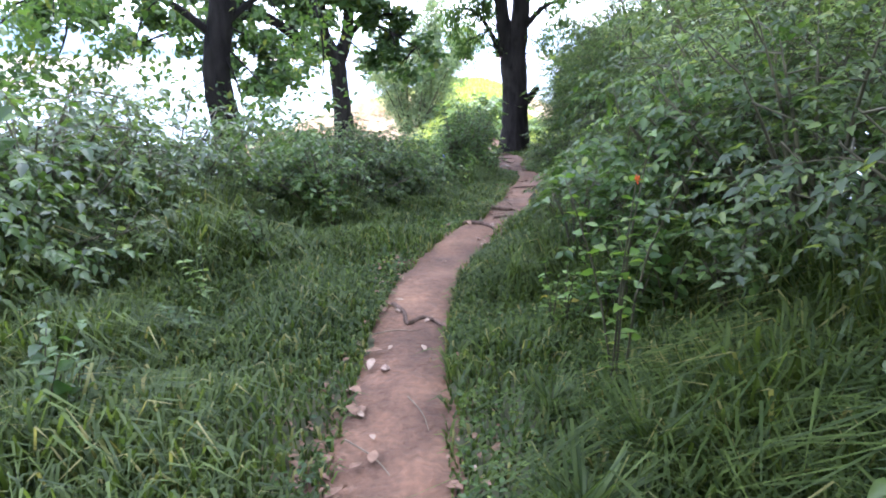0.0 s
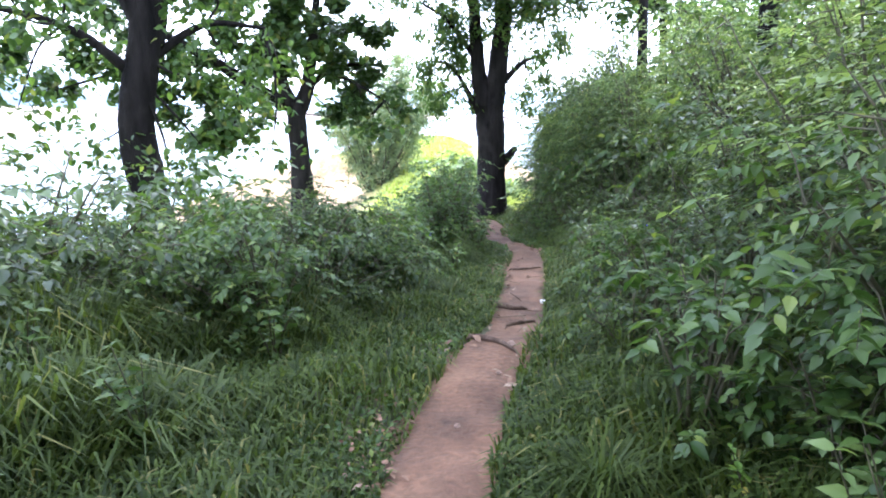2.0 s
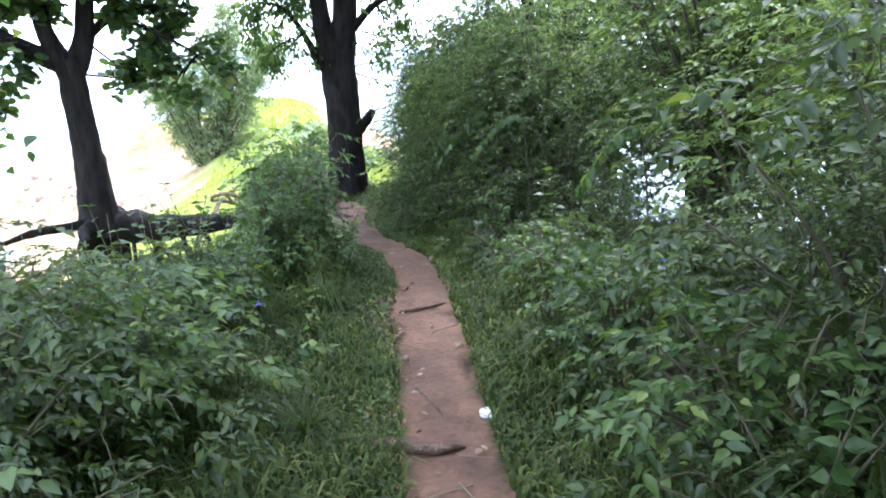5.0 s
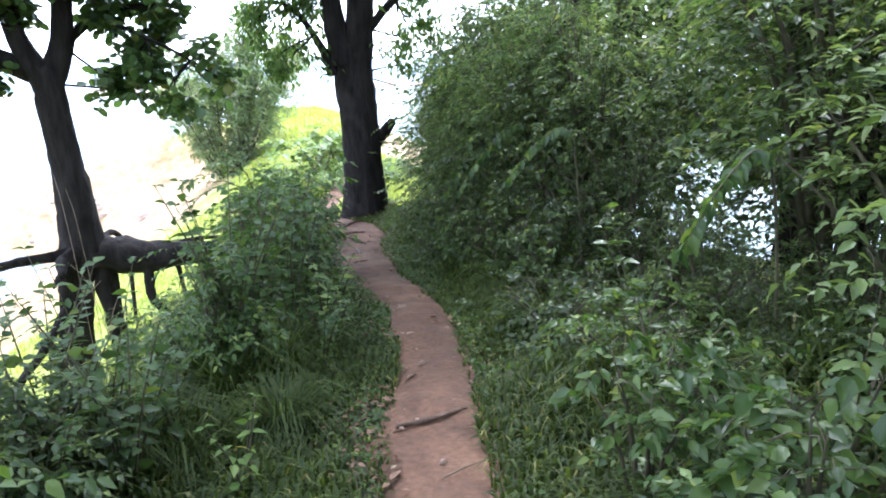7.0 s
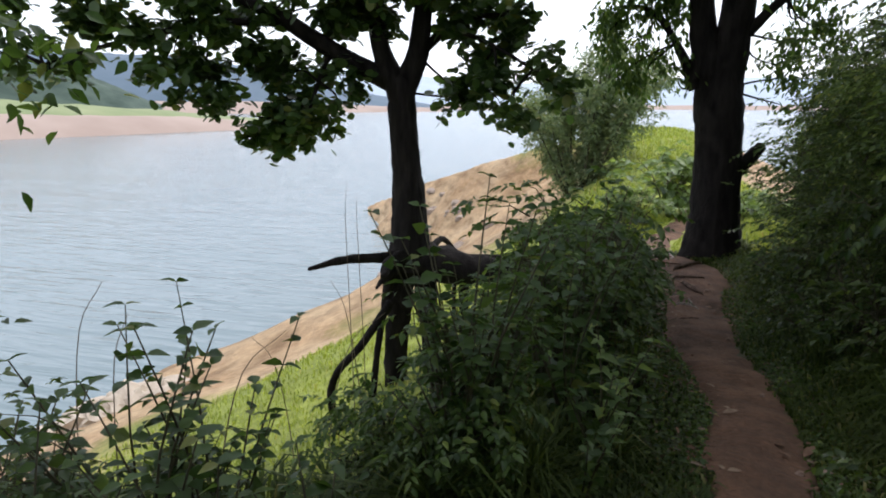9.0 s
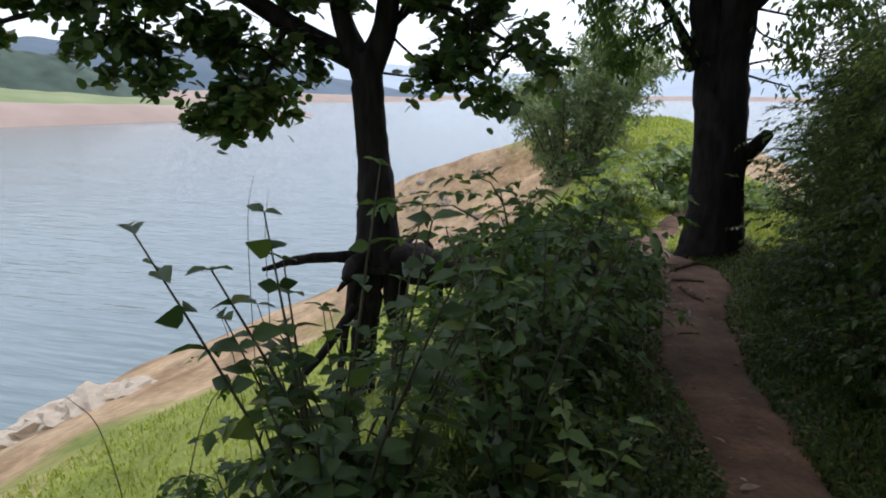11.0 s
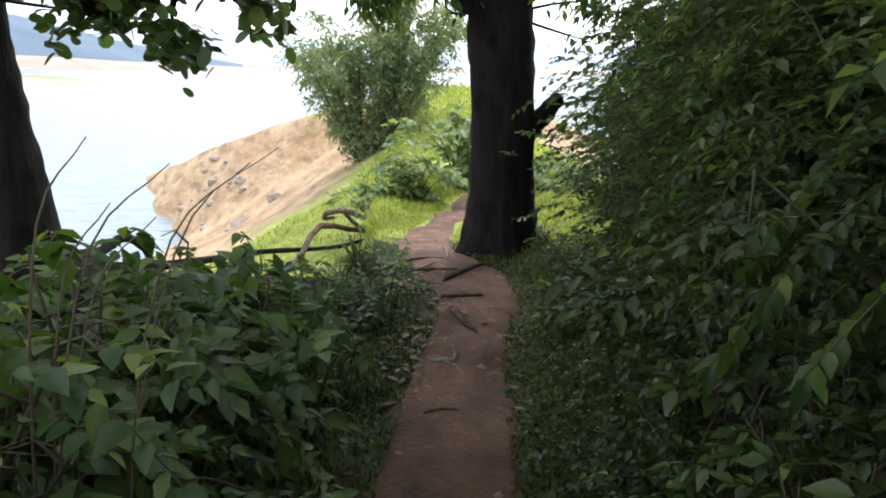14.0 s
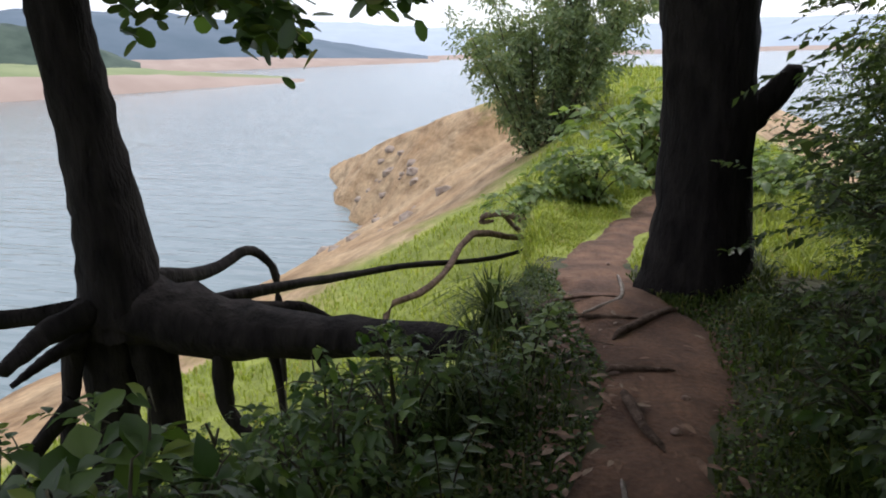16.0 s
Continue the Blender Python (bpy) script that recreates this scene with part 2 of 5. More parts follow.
def tube(points, radii, sides=8, rough=0.08, steps=0):
    """A tapered, uneven tube along a line: verts and quads, its end closed to a point."""
    n = steps or max(3, 3 * len(points))
    line = spline(points, n)
    r = np.interp(np.linspace(0, 1, n), np.linspace(0, 1, len(radii)), radii)
    tang = np.gradient(line, axis=0)
    tang /= np.linalg.norm(tang, axis=1)[:, None] + 1e-9
    ref = np.array([0.31, 0.87, 0.38]) if abs(tang[0, 2]) > 0.6 else np.array([0, 0, 1.0])
    u = np.cross(tang, ref)
    u /= np.linalg.norm(u, axis=1)[:, None] + 1e-9
    v = np.cross(tang, u)
    ang = np.linspace(0, 2 * np.pi, sides, endpoint=False)
    lobes = 1 + rough * np.sin(ang * 3 + rng.uniform(0, 6))[None, :] + rough * rng.normal(0, 0.7, (n, sides))
    ring = (np.cos(ang)[None, :, None] * u[:, None] + np.sin(ang)[None, :, None] * v[:, None]) * (r[:, None] * lobes)[:, :, None] + line[:, None]
    verts = ring.reshape(-1, 3)
    i, j = np.meshgrid(np.arange(n - 1), np.arange(sides), indexing="ij")
    k = (j + 1) % sides
    quads = np.stack([i * sides + j, i * sides + k, (i + 1) * sides + k, (i + 1) * sides + j], -1).reshape(-1, 4)
    tip = len(verts)
    verts = np.vstack([verts, line[-1] + tang[-1] * r[-1] * 0.6])
    j = np.arange(sides)
    cap = np.stack([(n - 1) * sides + j, (n - 1) * sides + (j + 1) % sides, np.full(sides, tip), np.full(sides, tip)], -1)
    return verts, quads, cap[:, :3]


def tubes(name, list_of, mat, sides=6, rough=0.06, steps=0):
    vs, qs, ts, at = [], [], [], 0
    for points, radii in list_of:
        v, q, t = tube(points, radii, sides, rough, steps)
        vs.append(v), qs.append(q + at), ts.append(t + at)
        at += len(v)
    return mesh_from(name, np.vstack(vs), [np.vstack(qs), np.vstack(ts)], mat)


def leaves(name, at, along, size, width, mat, droop=0.25, fine=True, up=None, blunt=False):
    """Folded leaves: at (n, 3) bases, along (n, 3) directions, size (n,) lengths, width as a share of the length."""
    n = len(at)
    along = along / (np.linalg.norm(along, axis=1)[:, None] + 1e-9)
    ref = np.tile([0, 0, 1.0], (n, 1)) + rng.normal(0, 0.45, (n, 3)) if up is None else up
    side = np.cross(along, ref)
    side /= np.linalg.norm(side, axis=1)[:, None] + 1e-9
    norm = np.cross(side, along)
    s = size[:, None]

    def put(a, b, c):
        return at + s * (a * along + b * width * side + c * norm)
    if blunt:
        pts = [put(0, 0, 0), put(0.16, 0.36, 0.04), put(0.55, 0.52, 0.0), put(0.9, 0.3, -droop * 0.8), put(1, 0, -droop), put(0.9, -0.3, -droop * 0.8), put(0.55, -0.52, 0.0), put(0.16, -0.36, 0.04)]
        v = np.stack(pts, 1).reshape(-1, 3)
        f = np.array([[0, 1, 2], [0, 2, 3], [0, 3, 4], [0, 4, 5], [0, 5, 6], [0, 6, 7]])
        k = 8
    elif fine:
        fold = 0.09
        pts = [put(0, 0, 0), put(0.16, 0.3, fold), put(0.42, 0.5, fold - droop * 0.15), put(0.74, 0.27, fold * 0.5 - droop * 0.55), put(1, 0, -droop),
               put(0.74, -0.27, fold * 0.5 - droop * 0.55), put(0.42, -0.5, fold - droop * 0.15), put(0.16, -0.3, fold), put(0.45, 0, -droop * 0.15)]
        v = np.stack(pts, 1).reshape(-1, 3)
        f = np.array([[0, 1, 8], [1, 2, 8], [2, 3, 8], [3, 4, 8], [4, 5, 8], [5, 6, 8], [6, 7, 8], [7, 0, 8]])
        k = 9
    else:
        pts = [put(0, 0, 0), put(0.5, 0.5, 0.04), put(1, 0, -droop), put(0.5, -0.5, 0.04)]
        v = np.stack(pts, 1).reshape(-1, 3)
        f = np.array([[0, 1, 2], [0, 2, 3]])
        k = 4
    faces = (np.arange(n)[:, None, None] * k + f[None]).reshape(-1, 3)
    return mesh_from(name, v, faces, mat)


def blades(name, at, height, width, lean, mat):
    """Curved blades of grass, three triangles each."""
    n = len(at)
    a = rng.uniform(0, 2 * np.pi, n)
    out = np.stack([np.cos(a), np.sin(a), np.zeros(n)], 1)
    side = np.stack([-np.sin(a + rng.normal(0, 0.6, n)), np.cos(a), np.zeros(n)], 1)
    h, w, l = height[:, None], width[:, None], lean[:, None]
    up = np.array([[0, 0, 1.0]])
    low = at + up * h * 0.45 + out * h * l * 0.10
    high = at + up * h * (0.86 - 0.12 * l) + out * h * l * 0.48
    tip = at + up * h * (1.0 - 0.55 * l) + out * h * l * 1.05
    v = np.stack([at - side * w * 0.4, at + side * w * 0.4, low + side * w * 0.5, low - side * w * 0.5, high + side * w * 0.4, high - side * w * 0.4, tip], 1).reshape(-1, 3)
    f = np.array([[0, 1, 2], [0, 2, 3], [3, 2, 4], [3, 4, 5], [5, 4, 6]])
    return mesh_from(name, v, (np.arange(n)[:, None, None] * 7 + f[None]).reshape(-1, 3), mat)


def unit(n):
    v = rng.normal(0, 1, (n, 3))
    return v / np.linalg.norm(v, axis=1)[:, None]


# ---------------------------------------------------------------- the lie of the land
# the ridge: y, x of the path, height of the path, width of the flat to the lake side
RIDGE = np.array([
    (-12, -0.2, 0.2, 2.6), (0, -0.2, 0.0, 2.5), (3.5, -0.21, -0.05, 2.5), (4.5, -0.1, -0.07, 2.5), (5.5, 0.17, -0.1, 2.5),
    (6.1, 0.35, -0.12, 2.5), (7, 0.66, -0.23, 2.4), (8.5, 0.98, -0.37, 2.1), (10, 1.29, -0.48, 1.55), (11, 1.48, -0.54, 1.4),
    (12, 1.6, -0.65, 1.3), (14.2, 1.5, -0.96, 1.3), (16, 1.6, -1.2, 1.1), (17.5, 1.78, -1.24, 1.1), (18.5, 1.6, -1.27, 1.0),
    (19.5, 1.25, -1.35, 0.8), (20.4, 1.12, -1.46, 0.75), (22, 1.3, -1.62, 1.0), (24, 1.7, -1.78, 1.6), (27, 2.3, -1.8, 1.6),
    (32, 2.0, -1.6, 1.0), (40, 1.2, -0.8, 0.8), (47, 1.0, -0.3, 0.8), (60, 4.0, -1.0, 1.0), (80, 8.0, -5.0, 1.0), (95, 10.0, -10.5, 1.0)])
SPUR = [(1.0, 47, -0.3), (-4.8, 46, -1.4), (-8.4, 49, -2.6), (-12.4, 53, -4.0), (-16.5, 57, -5.7), (-22, 63, -7.8), (-27, 69, -10.5)]


def wave(x, y, scale, seed):
    """Cheap smooth unevenness between about -1 and 1."""
    r = np.random.default_rng(seed)
    z = 0
    for i in range(5):
        a, p, k = r.uniform(0, 6.28), r.uniform(0, 6.28), (0.7 + 0.45 * i) / scale
        z = z + np.sin(k * (x * np.cos(a) + y * np.sin(a)) + p) / (1 + 0.5 * i)
    return z / 2.2


def path_x(y):
    return np.interp(y, RIDGE[:, 0], RIDGE[:, 1])


def path_half(y):
    w = np.interp(y, [-5, 5, 6, 9, 11, 12.5, 14.5, 15.5, 17, 18.4, 19.3, 21, 30], [0.26, 0.30, 0.28, 0.31, 0.28, 0.29, 0.36, 0.36, 0.36, 0.52, 0.44, 0.3, 0.25])
    return w


def land(x, y):
    x, y = np.asarray(x, float), np.asarray(y, float)
    d = x - path_x(y)
    top = np.interp(y, RIDGE[:, 0], RIDGE[:, 2])
    flat = np.interp(y, RIDGE[:, 0], RIDGE[:, 3]) + 0.18 * wave(x, y, 0.9, 3)
    right = np.interp(y, [0, 20, 26, 40], [4.5, 3.8, 2.2, 1.0])
    past = np.maximum(-d - flat, 0)
    scarp = np.interp(y, [0, 11, 14, 24, 27], [0.25, 0.35, 0.8, 0.8, 0.2])
    slope = np.interp(y, [0, 18, 22, 30, 40, 50], [0.42, 0.38, 0.37, 0.41, 0.58, 0.6])
    left_drop = scarp * np.clip(past / 0.45, 0, 1) ** 0.8 + slope * np.maximum(past - 0.2, 0)
    right_drop = 0.45 * np.maximum(d - right, 0)
    z = top - left_drop - right_drop
    near_path = np.clip((np.abs(d) - path_half(y)) / 0.5, 0, 1)
    z = z + 0.045 * near_path * (1 + wave(x, y, 0.35, 5)) * (past <= 0) + 0.015 * wave(x, y, 0.2, 6)
    z = z + 0.25 * wave(x, y, 2.2, 8) * np.clip(past / 3, 0, 1)
    for (ax, ay, ah), (bx, by, bh) in zip(SPUR[:-1], SPUR[1:]):
        lx, ly = bx - ax, by - ay
        t = np.clip(((x - ax) * lx + (y - ay) * ly) / (lx * lx + ly * ly), 0, 1)
        dist = np.hypot(x - ax - t * lx, y - ay - t * ly)
        h = ah + t * (bh - ah) - 0.95 * np.maximum(dist - 0.3, 0) * (1 + 0.15 * wave(x, y, 1.2, 9)) + 0.12 * wave(x, y, 0.8, 10)
        z = np.maximum(z, h)
    behind = np.clip((-y - 12) / 40, 0, 1)
    return np.maximum(z, -11.5) + behind * 2


def axis(*stretches):
    return np.unique(np.concatenate([np.arange(a, b, s) for a, b, s in stretches]).round(3))


gx = axis((-3000, -200, 400), (-200, -40, 20), (-40, -18, 1.0), (-18, -4, 0.35), (-4, 5, 0.12), (5, 16, 0.5), (16, 60, 4), (60, 200, 20), (200, 3001, 400))
gy = axis((-3000, -200, 400), (-200, -30, 20), (-30, -2, 1.0), (-2, 21, 0.12), (21, 34, 0.25), (34, 72, 0.4), (72, 120, 3), (120, 300, 30), (300, 3001, 300))
X, Y = np.meshgrid(gx, gy, indexing="ij")
Z = land(X, Y)
i, j = np.meshgrid(np.arange(len(gx) - 1), np.arange(len(gy) - 1), indexing="ij")
w = len(gy)
quads = np.stack([i * w + j, (i + 1) * w + j, (i + 1) * w + j + 1, i * w + j + 1], -1).reshape(-1, 4)
ground = new("ground", mesh_from("ground", np.stack([X, Y, Z], -1).reshape(-1, 3), quads, TURF))
ground.data.materials.append(EARTH)
mx_, my_ = (X[:-1, :-1] + X[1:, 1:]) / 2, (Y[:-1, :-1] + Y[1:, 1:]) / 2
off_ = mx_ - path_x(my_)
on_top = (my_ > -2.5 + 0.6 * wave(mx_, my_, 0.7, 13)) & (my_ < 20.5 + 0.5 * wave(mx_, my_, 0.5, 12)) & (off_ > -np.interp(my_, RIDGE[:, 0], RIDGE[:, 3]) - 0.3) & (off_ < 3.2 + 0.4 * wave(mx_, my_, 0.6, 14))
ground.data.polygons.foreach_set("material_index", on_top.ravel().astype(np.int32))
tagged(ground, "grassy ridge with a bare sandy bank falling to the lake", "ground", kind="structure")

# the trodden path: a strip of red soil whose ragged edges sink into the turf
py = np.arange(-8, 33, 0.08)
across = np.linspace(-1, 1, 15)
PX = path_x(py)[:, None] + across[None] * (path_half(py) + 0.10)[:, None] + np.abs(across[None]) * (0.1 * wave(across[None] * 3, py[:, None], 0.3, 21) + 0.05 * wave(across[None] * 2, py[:, None], 0.09, 24))
PY = np.repeat(py[:, None], 15, 1)
PZ = land(PX, PY) + 0.03 - 0.07 * np.abs(across[None]) ** 3 + 0.014 * wave(PX, PY, 0.35, 25) + 0.013 * wave(PX, PY, 0.12, 22) + 0.008 * wave(PX, PY, 0.05, 23)
i, j = np.meshgrid(np.arange(len(py) - 1), np.arange(14), indexing="ij")
quads = np.stack([i * 15 + j, i * 15 + j + 1, (i + 1) * 15 + j + 1, (i + 1) * 15 + j], -1).reshape(-1, 4)
footpath = new("path", mesh_from("path", np.stack([PX, PY, PZ], -1).reshape(-1, 3), quads, SOIL))
tagged(footpath, "narrow trodden footpath of bare red soil", "footpath", kind="structure")

lake = new("water", mesh_from("water", np.array([(-4000, -4000, WATER), (4000, -4000, WATER), (4000, 4000, WATER), (-4000, 4000, WATER)], float), np.array([[0, 1, 2, 3]]), LAKE, False))
tagged(lake, "calm grey-green lake with fine ripples", "water", kind="structure")


def far_ridge(name, az0, az1, dist, heights, depth, mat, label, rough, seed, sink=2.0, n=140, m=9):
    """A long landform seen across the water: heights are metres above the lake, evenly spread between the two bearings."""
    a = np.radians(np.linspace(az0, az1, n))
    r0 = np.interp(np.linspace(0, 1, n), np.linspace(0, 1, len(dist)), dist)
    top = np.interp(np.linspace(0, 1, n), np.linspace(0, 1, len(heights)), heights)
    k = np.linspace(0, 1, m)
    R = r0[:, None] + depth * k[None]
    H = WATER - sink + (top + sink)[:, None] * np.sin(k * np.pi / 2)[None] ** 0.8
    XX, YY = np.sin(a)[:, None] * R, np.cos(a)[:, None] * R + 10
    H = H + rough * wave(XX, YY, dist[0] / 60, seed) * k[None] * np.clip(top / max(heights), 0.1, 1)[:, None]
    ii, jj = np.meshgrid(np.arange(n - 1), np.arange(m - 1), indexing="ij")
    q = np.stack([ii * m + jj, (ii + 1) * m + jj, (ii + 1) * m + jj + 1, ii * m + jj + 1], -1).reshape(-1, 4)
    return tagged(new(name, mesh_from(name, np.stack([XX, YY, H], -1).reshape(-1, 3), q, mat)), label, "backdrop", kind="structure")


far_ridge("backdrop_near_bank", -75, -26.8, [170, 190, 215, 258], [6, 6.5, 6.5, 5, 0.6], 22, FAR_SAND, "bare sandy bank across the lake", 0.4, 31, 1.0)
far_ridge("backdrop_near_turf", -75, -28, [176, 196, 221, 264], [11, 12, 11, 7, 0.8], 50, FAR_TURF, "pale grassy slope above the far bank", 0.6, 32, 1.0)
far_ridge("backdrop_woods", -75, -39, [240, 250, 262], [22, 23, 26, 27, 25, 22, 9], 40, WOODS, "dark wooded rise behind the far bank", 3.0, 33, 2, 420)
far_ridge("backdrop_bank", -80, -16, [640, 600, 620, 720], [11, 11, 11, 11, 3], 60, FAR_SAND, "reddish bare shoreline far across the lake", 0.6, 34)
far_ridge("backdrop_hill", -80, -17, [700, 660, 680, 760], [62, 66, 72, 64, 68, 62, 32, 6], 240, HAZED_HILL, "long wooded hill across the water, coloured haze-blue", 5, 35)
far_ridge("backdrop_far_bank", -18, 80, [1000, 900, 420, 300], [6, 5, 5, 5], 60, FAR_SAND, "pale pinkish far shoreline", 0.6, 36)
far_ridge("backdrop_faint_hill", -40, 80, [1500, 1400, 1200, 900], [120, 100, 60, 70, 62, 72, 66, 60, 60], 500, PALE_HAZED_HILL, "faint hills with blue haze put into their colour", 8, 37)

# ---------------------------------------------------------------- trees


def crown_points(clusters, per, spread, flat=0.75):
    """Points in uneven clumps round given centres (x, y, z, radius)."""
    out = []
    for cx, cy, cz, r in clusters:
        n = int(per * r * r)
        sub = unit(max(5, int(9 * r))) * r * rng.uniform(0.35, 1.0, (max(5, int(9 * r)), 1)) * [1, 1, flat]
        pick = sub[rng.integers(0, len(sub), n)]
        out.append(np.array([cx, cy, cz]) + pick + rng.normal(0, spread, (n, 3)))
    return np.vstack(out)


def tree(name, trunk, radii, limbs, crown, label, sides=16):
    """trunk and limbs: lines in the world; crown: the leaf mesh. The thing's origin is at the foot."""
    base = new(name)
    foot = Vector(trunk[0])
    base.location = foot
    inv = Matrix.Translation(-foot)

    def add(n, me, l=""):
        me.transform(inv)
        return part(n, me, base, l)
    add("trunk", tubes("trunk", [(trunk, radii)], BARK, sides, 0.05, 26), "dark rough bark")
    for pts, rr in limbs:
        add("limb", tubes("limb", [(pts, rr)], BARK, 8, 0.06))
    if crown:
        add("crown", crown)
    return tagged(base, label, "tree")


def twigs_to(targets, origins, r0=0.02):
    """Thin branches from the nearest limb point to each clump."""
    out = []
    for t in targets:
        o = min(origins, key=lambda p: sum((a - b) ** 2 for a, b in zip(p, t)))
        mid = [(a + b) / 2 + rng.normal(0, 0.08) for a, b in zip(o, t)]
        out.append(([o, mid, t], [r0, r0 * 0.7, r0 * 0.3]))
    return out


# the tree on stilt roots at the lake's edge
A = np.array([-2.65, 17.92, -1.25])
a_limbs = [
    ([(-2.76, 17.87, 1.3), (-3.0, 17.77, 1.9), (-3.06, 17.7, 2.5), (-3.2, 17.6, 4.2)], [0.2, 0.15, 0.13, 0.06]),
    ([(-2.72, 17.9, 1.35), (-2.5, 17.97, 1.9), (-2.4, 18.0, 2.6), (-2.2, 18.2, 4.4)], [0.2, 0.17, 0.14, 0.06]),
    ([(-2.9, 17.84, 1.5), (-3.74, 17.5, 2.0), (-4.5, 17.1, 2.5), (-5.6, 16.6, 3.1)], [0.16, 0.13, 0.11, 0.05]),
    ([(-4.3, 17.2, 2.35), (-5.2, 16.6, 2.3), (-6.2, 15.9, 2.0), (-6.9, 15.3, 1.7)], [0.07, 0.05, 0.035, 0.015]),
    ([(-2.5, 17.97, 1.9), (-1.9, 18.2, 2.4), (-1.2, 18.4, 2.5)], [0.08, 0.06, 0.03]),
    ([(-2.0, 18.1, 2.3), (-1.3, 17.95, 2.0), (-0.7, 17.8, 1.65), (-0.2, 17.75, 1.3)], [0.04, 0.03, 0.02, 0.008]),
    ([(-3.7, 17.5, 2.0), (-3.9, 17.4, 1.5), (-4.1, 17.3, 0.9)], [0.05, 0.035, 0.015]),
]
a_clumps = [(-6.8, 15.3, 1.9, 0.55), (-6.2, 15.9, 2.4, 0.8), (-5.6, 16.3, 1.9, 0.6), (-5.2, 16.7, 2.7, 0.9), (-4.4, 17.2, 1.6, 0.6), (-4.1, 17.3, 0.9, 0.5),
            (-3.6, 17.6, 1.6, 0.5), (-3.9, 17.4, 2.6, 0.8), (-3.2, 17.6, 3.4, 1.0), (-2.3, 18.1, 3.4, 1.0), (-1.7, 18.2, 2.3, 0.7), (-1.6, 18.2, 1.65, 0.5),
            (-1.9, 18.2, 1.5, 0.4), (-1.1, 18.4, 2.4, 0.6), (-2.6, 17.9, 4.6, 1.3), (-4.4, 17.0, 4.0, 1.3), (-6.0, 16.0, 3.6, 1.2), (-0.9, 18.3, 3.4, 0.8), (-7.4, 15.0, 2.6, 0.8), (-2.6, 16.6, 2.9, 0.6), (-3.6, 16.4, 3.0, 0.8)]
# crown top out of view, spread towards the path to darken it
a_top = [(-3.0, 17.2, 6.0, 2.0), (-1.0, 18.0, 5.6, 1.9), (-5.0, 16.5, 5.6, 1.8), (-1.2, 16.0, 5.2, 1.6), (-0.6, 14.4, 5.4, 1.5)]
a_clumps += [(-5.6, 16.2, 2.5, 0.7), (-4.8, 16.9, 2.2, 0.7), (-3.4, 17.6, 2.3, 0.7), (-2.0, 18.1, 2.8, 0.7), (-4.3, 17.2, 1.2, 0.5), (-3.1, 17.7, 2.7, 0.7), (-7.9, 14.6, 2.2, 0.6), (-8.4, 14.2, 2.7, 0.7), (-0.25, 17.75, 1.35, 0.28), (-0.95, 17.75, 1.1, 0.3), (-0.6, 17.8, 1.65, 0.4), (-1.5, 17.9, 1.5, 0.45), (-1.25, 18.4, 0.95, 0.25), (-0.5, 18.9, 1.25, 0.25), (-1.9, 18.05, 1.25, 0.3), (-4.2, 17.3, 0.7, 0.6), (-4.8, 16.9, 1.0, 0.6), (-5.3, 16.5, 1.4, 0.6), (-3.7, 17.5, 1.1, 0.5)]
pts = np.vstack([crown_points(a_clumps, 760, 0.11), crown_points(a_top, 420, 0.15)])
a_clumps += a_top
a_limbs += twigs_to([c[:3] for c in a_clumps], [p for l, _ in a_limbs for p in l], 0.022)
tree_a = tree("tree", [tuple(A + [0, 0, -0.2]), (-2.64, 17.92, -0.6), (-2.68, 17.91, 0.2), (-2.72, 17.88, 1.0), (-2.74, 17.88, 1.55)], [0.36, 0.29, 0.23, 0.22, 0.21],
              a_limbs, leaves("crown", pts, unit(len(pts)) * [1, 1, 0.5] + [0, 0, -0.35], rng.uniform(0.12, 0.2, len(pts)), 0.74, ROUND_LEAF, 0.12, blunt=True),
              "dark tree standing on bare stilt roots above the lake bank")
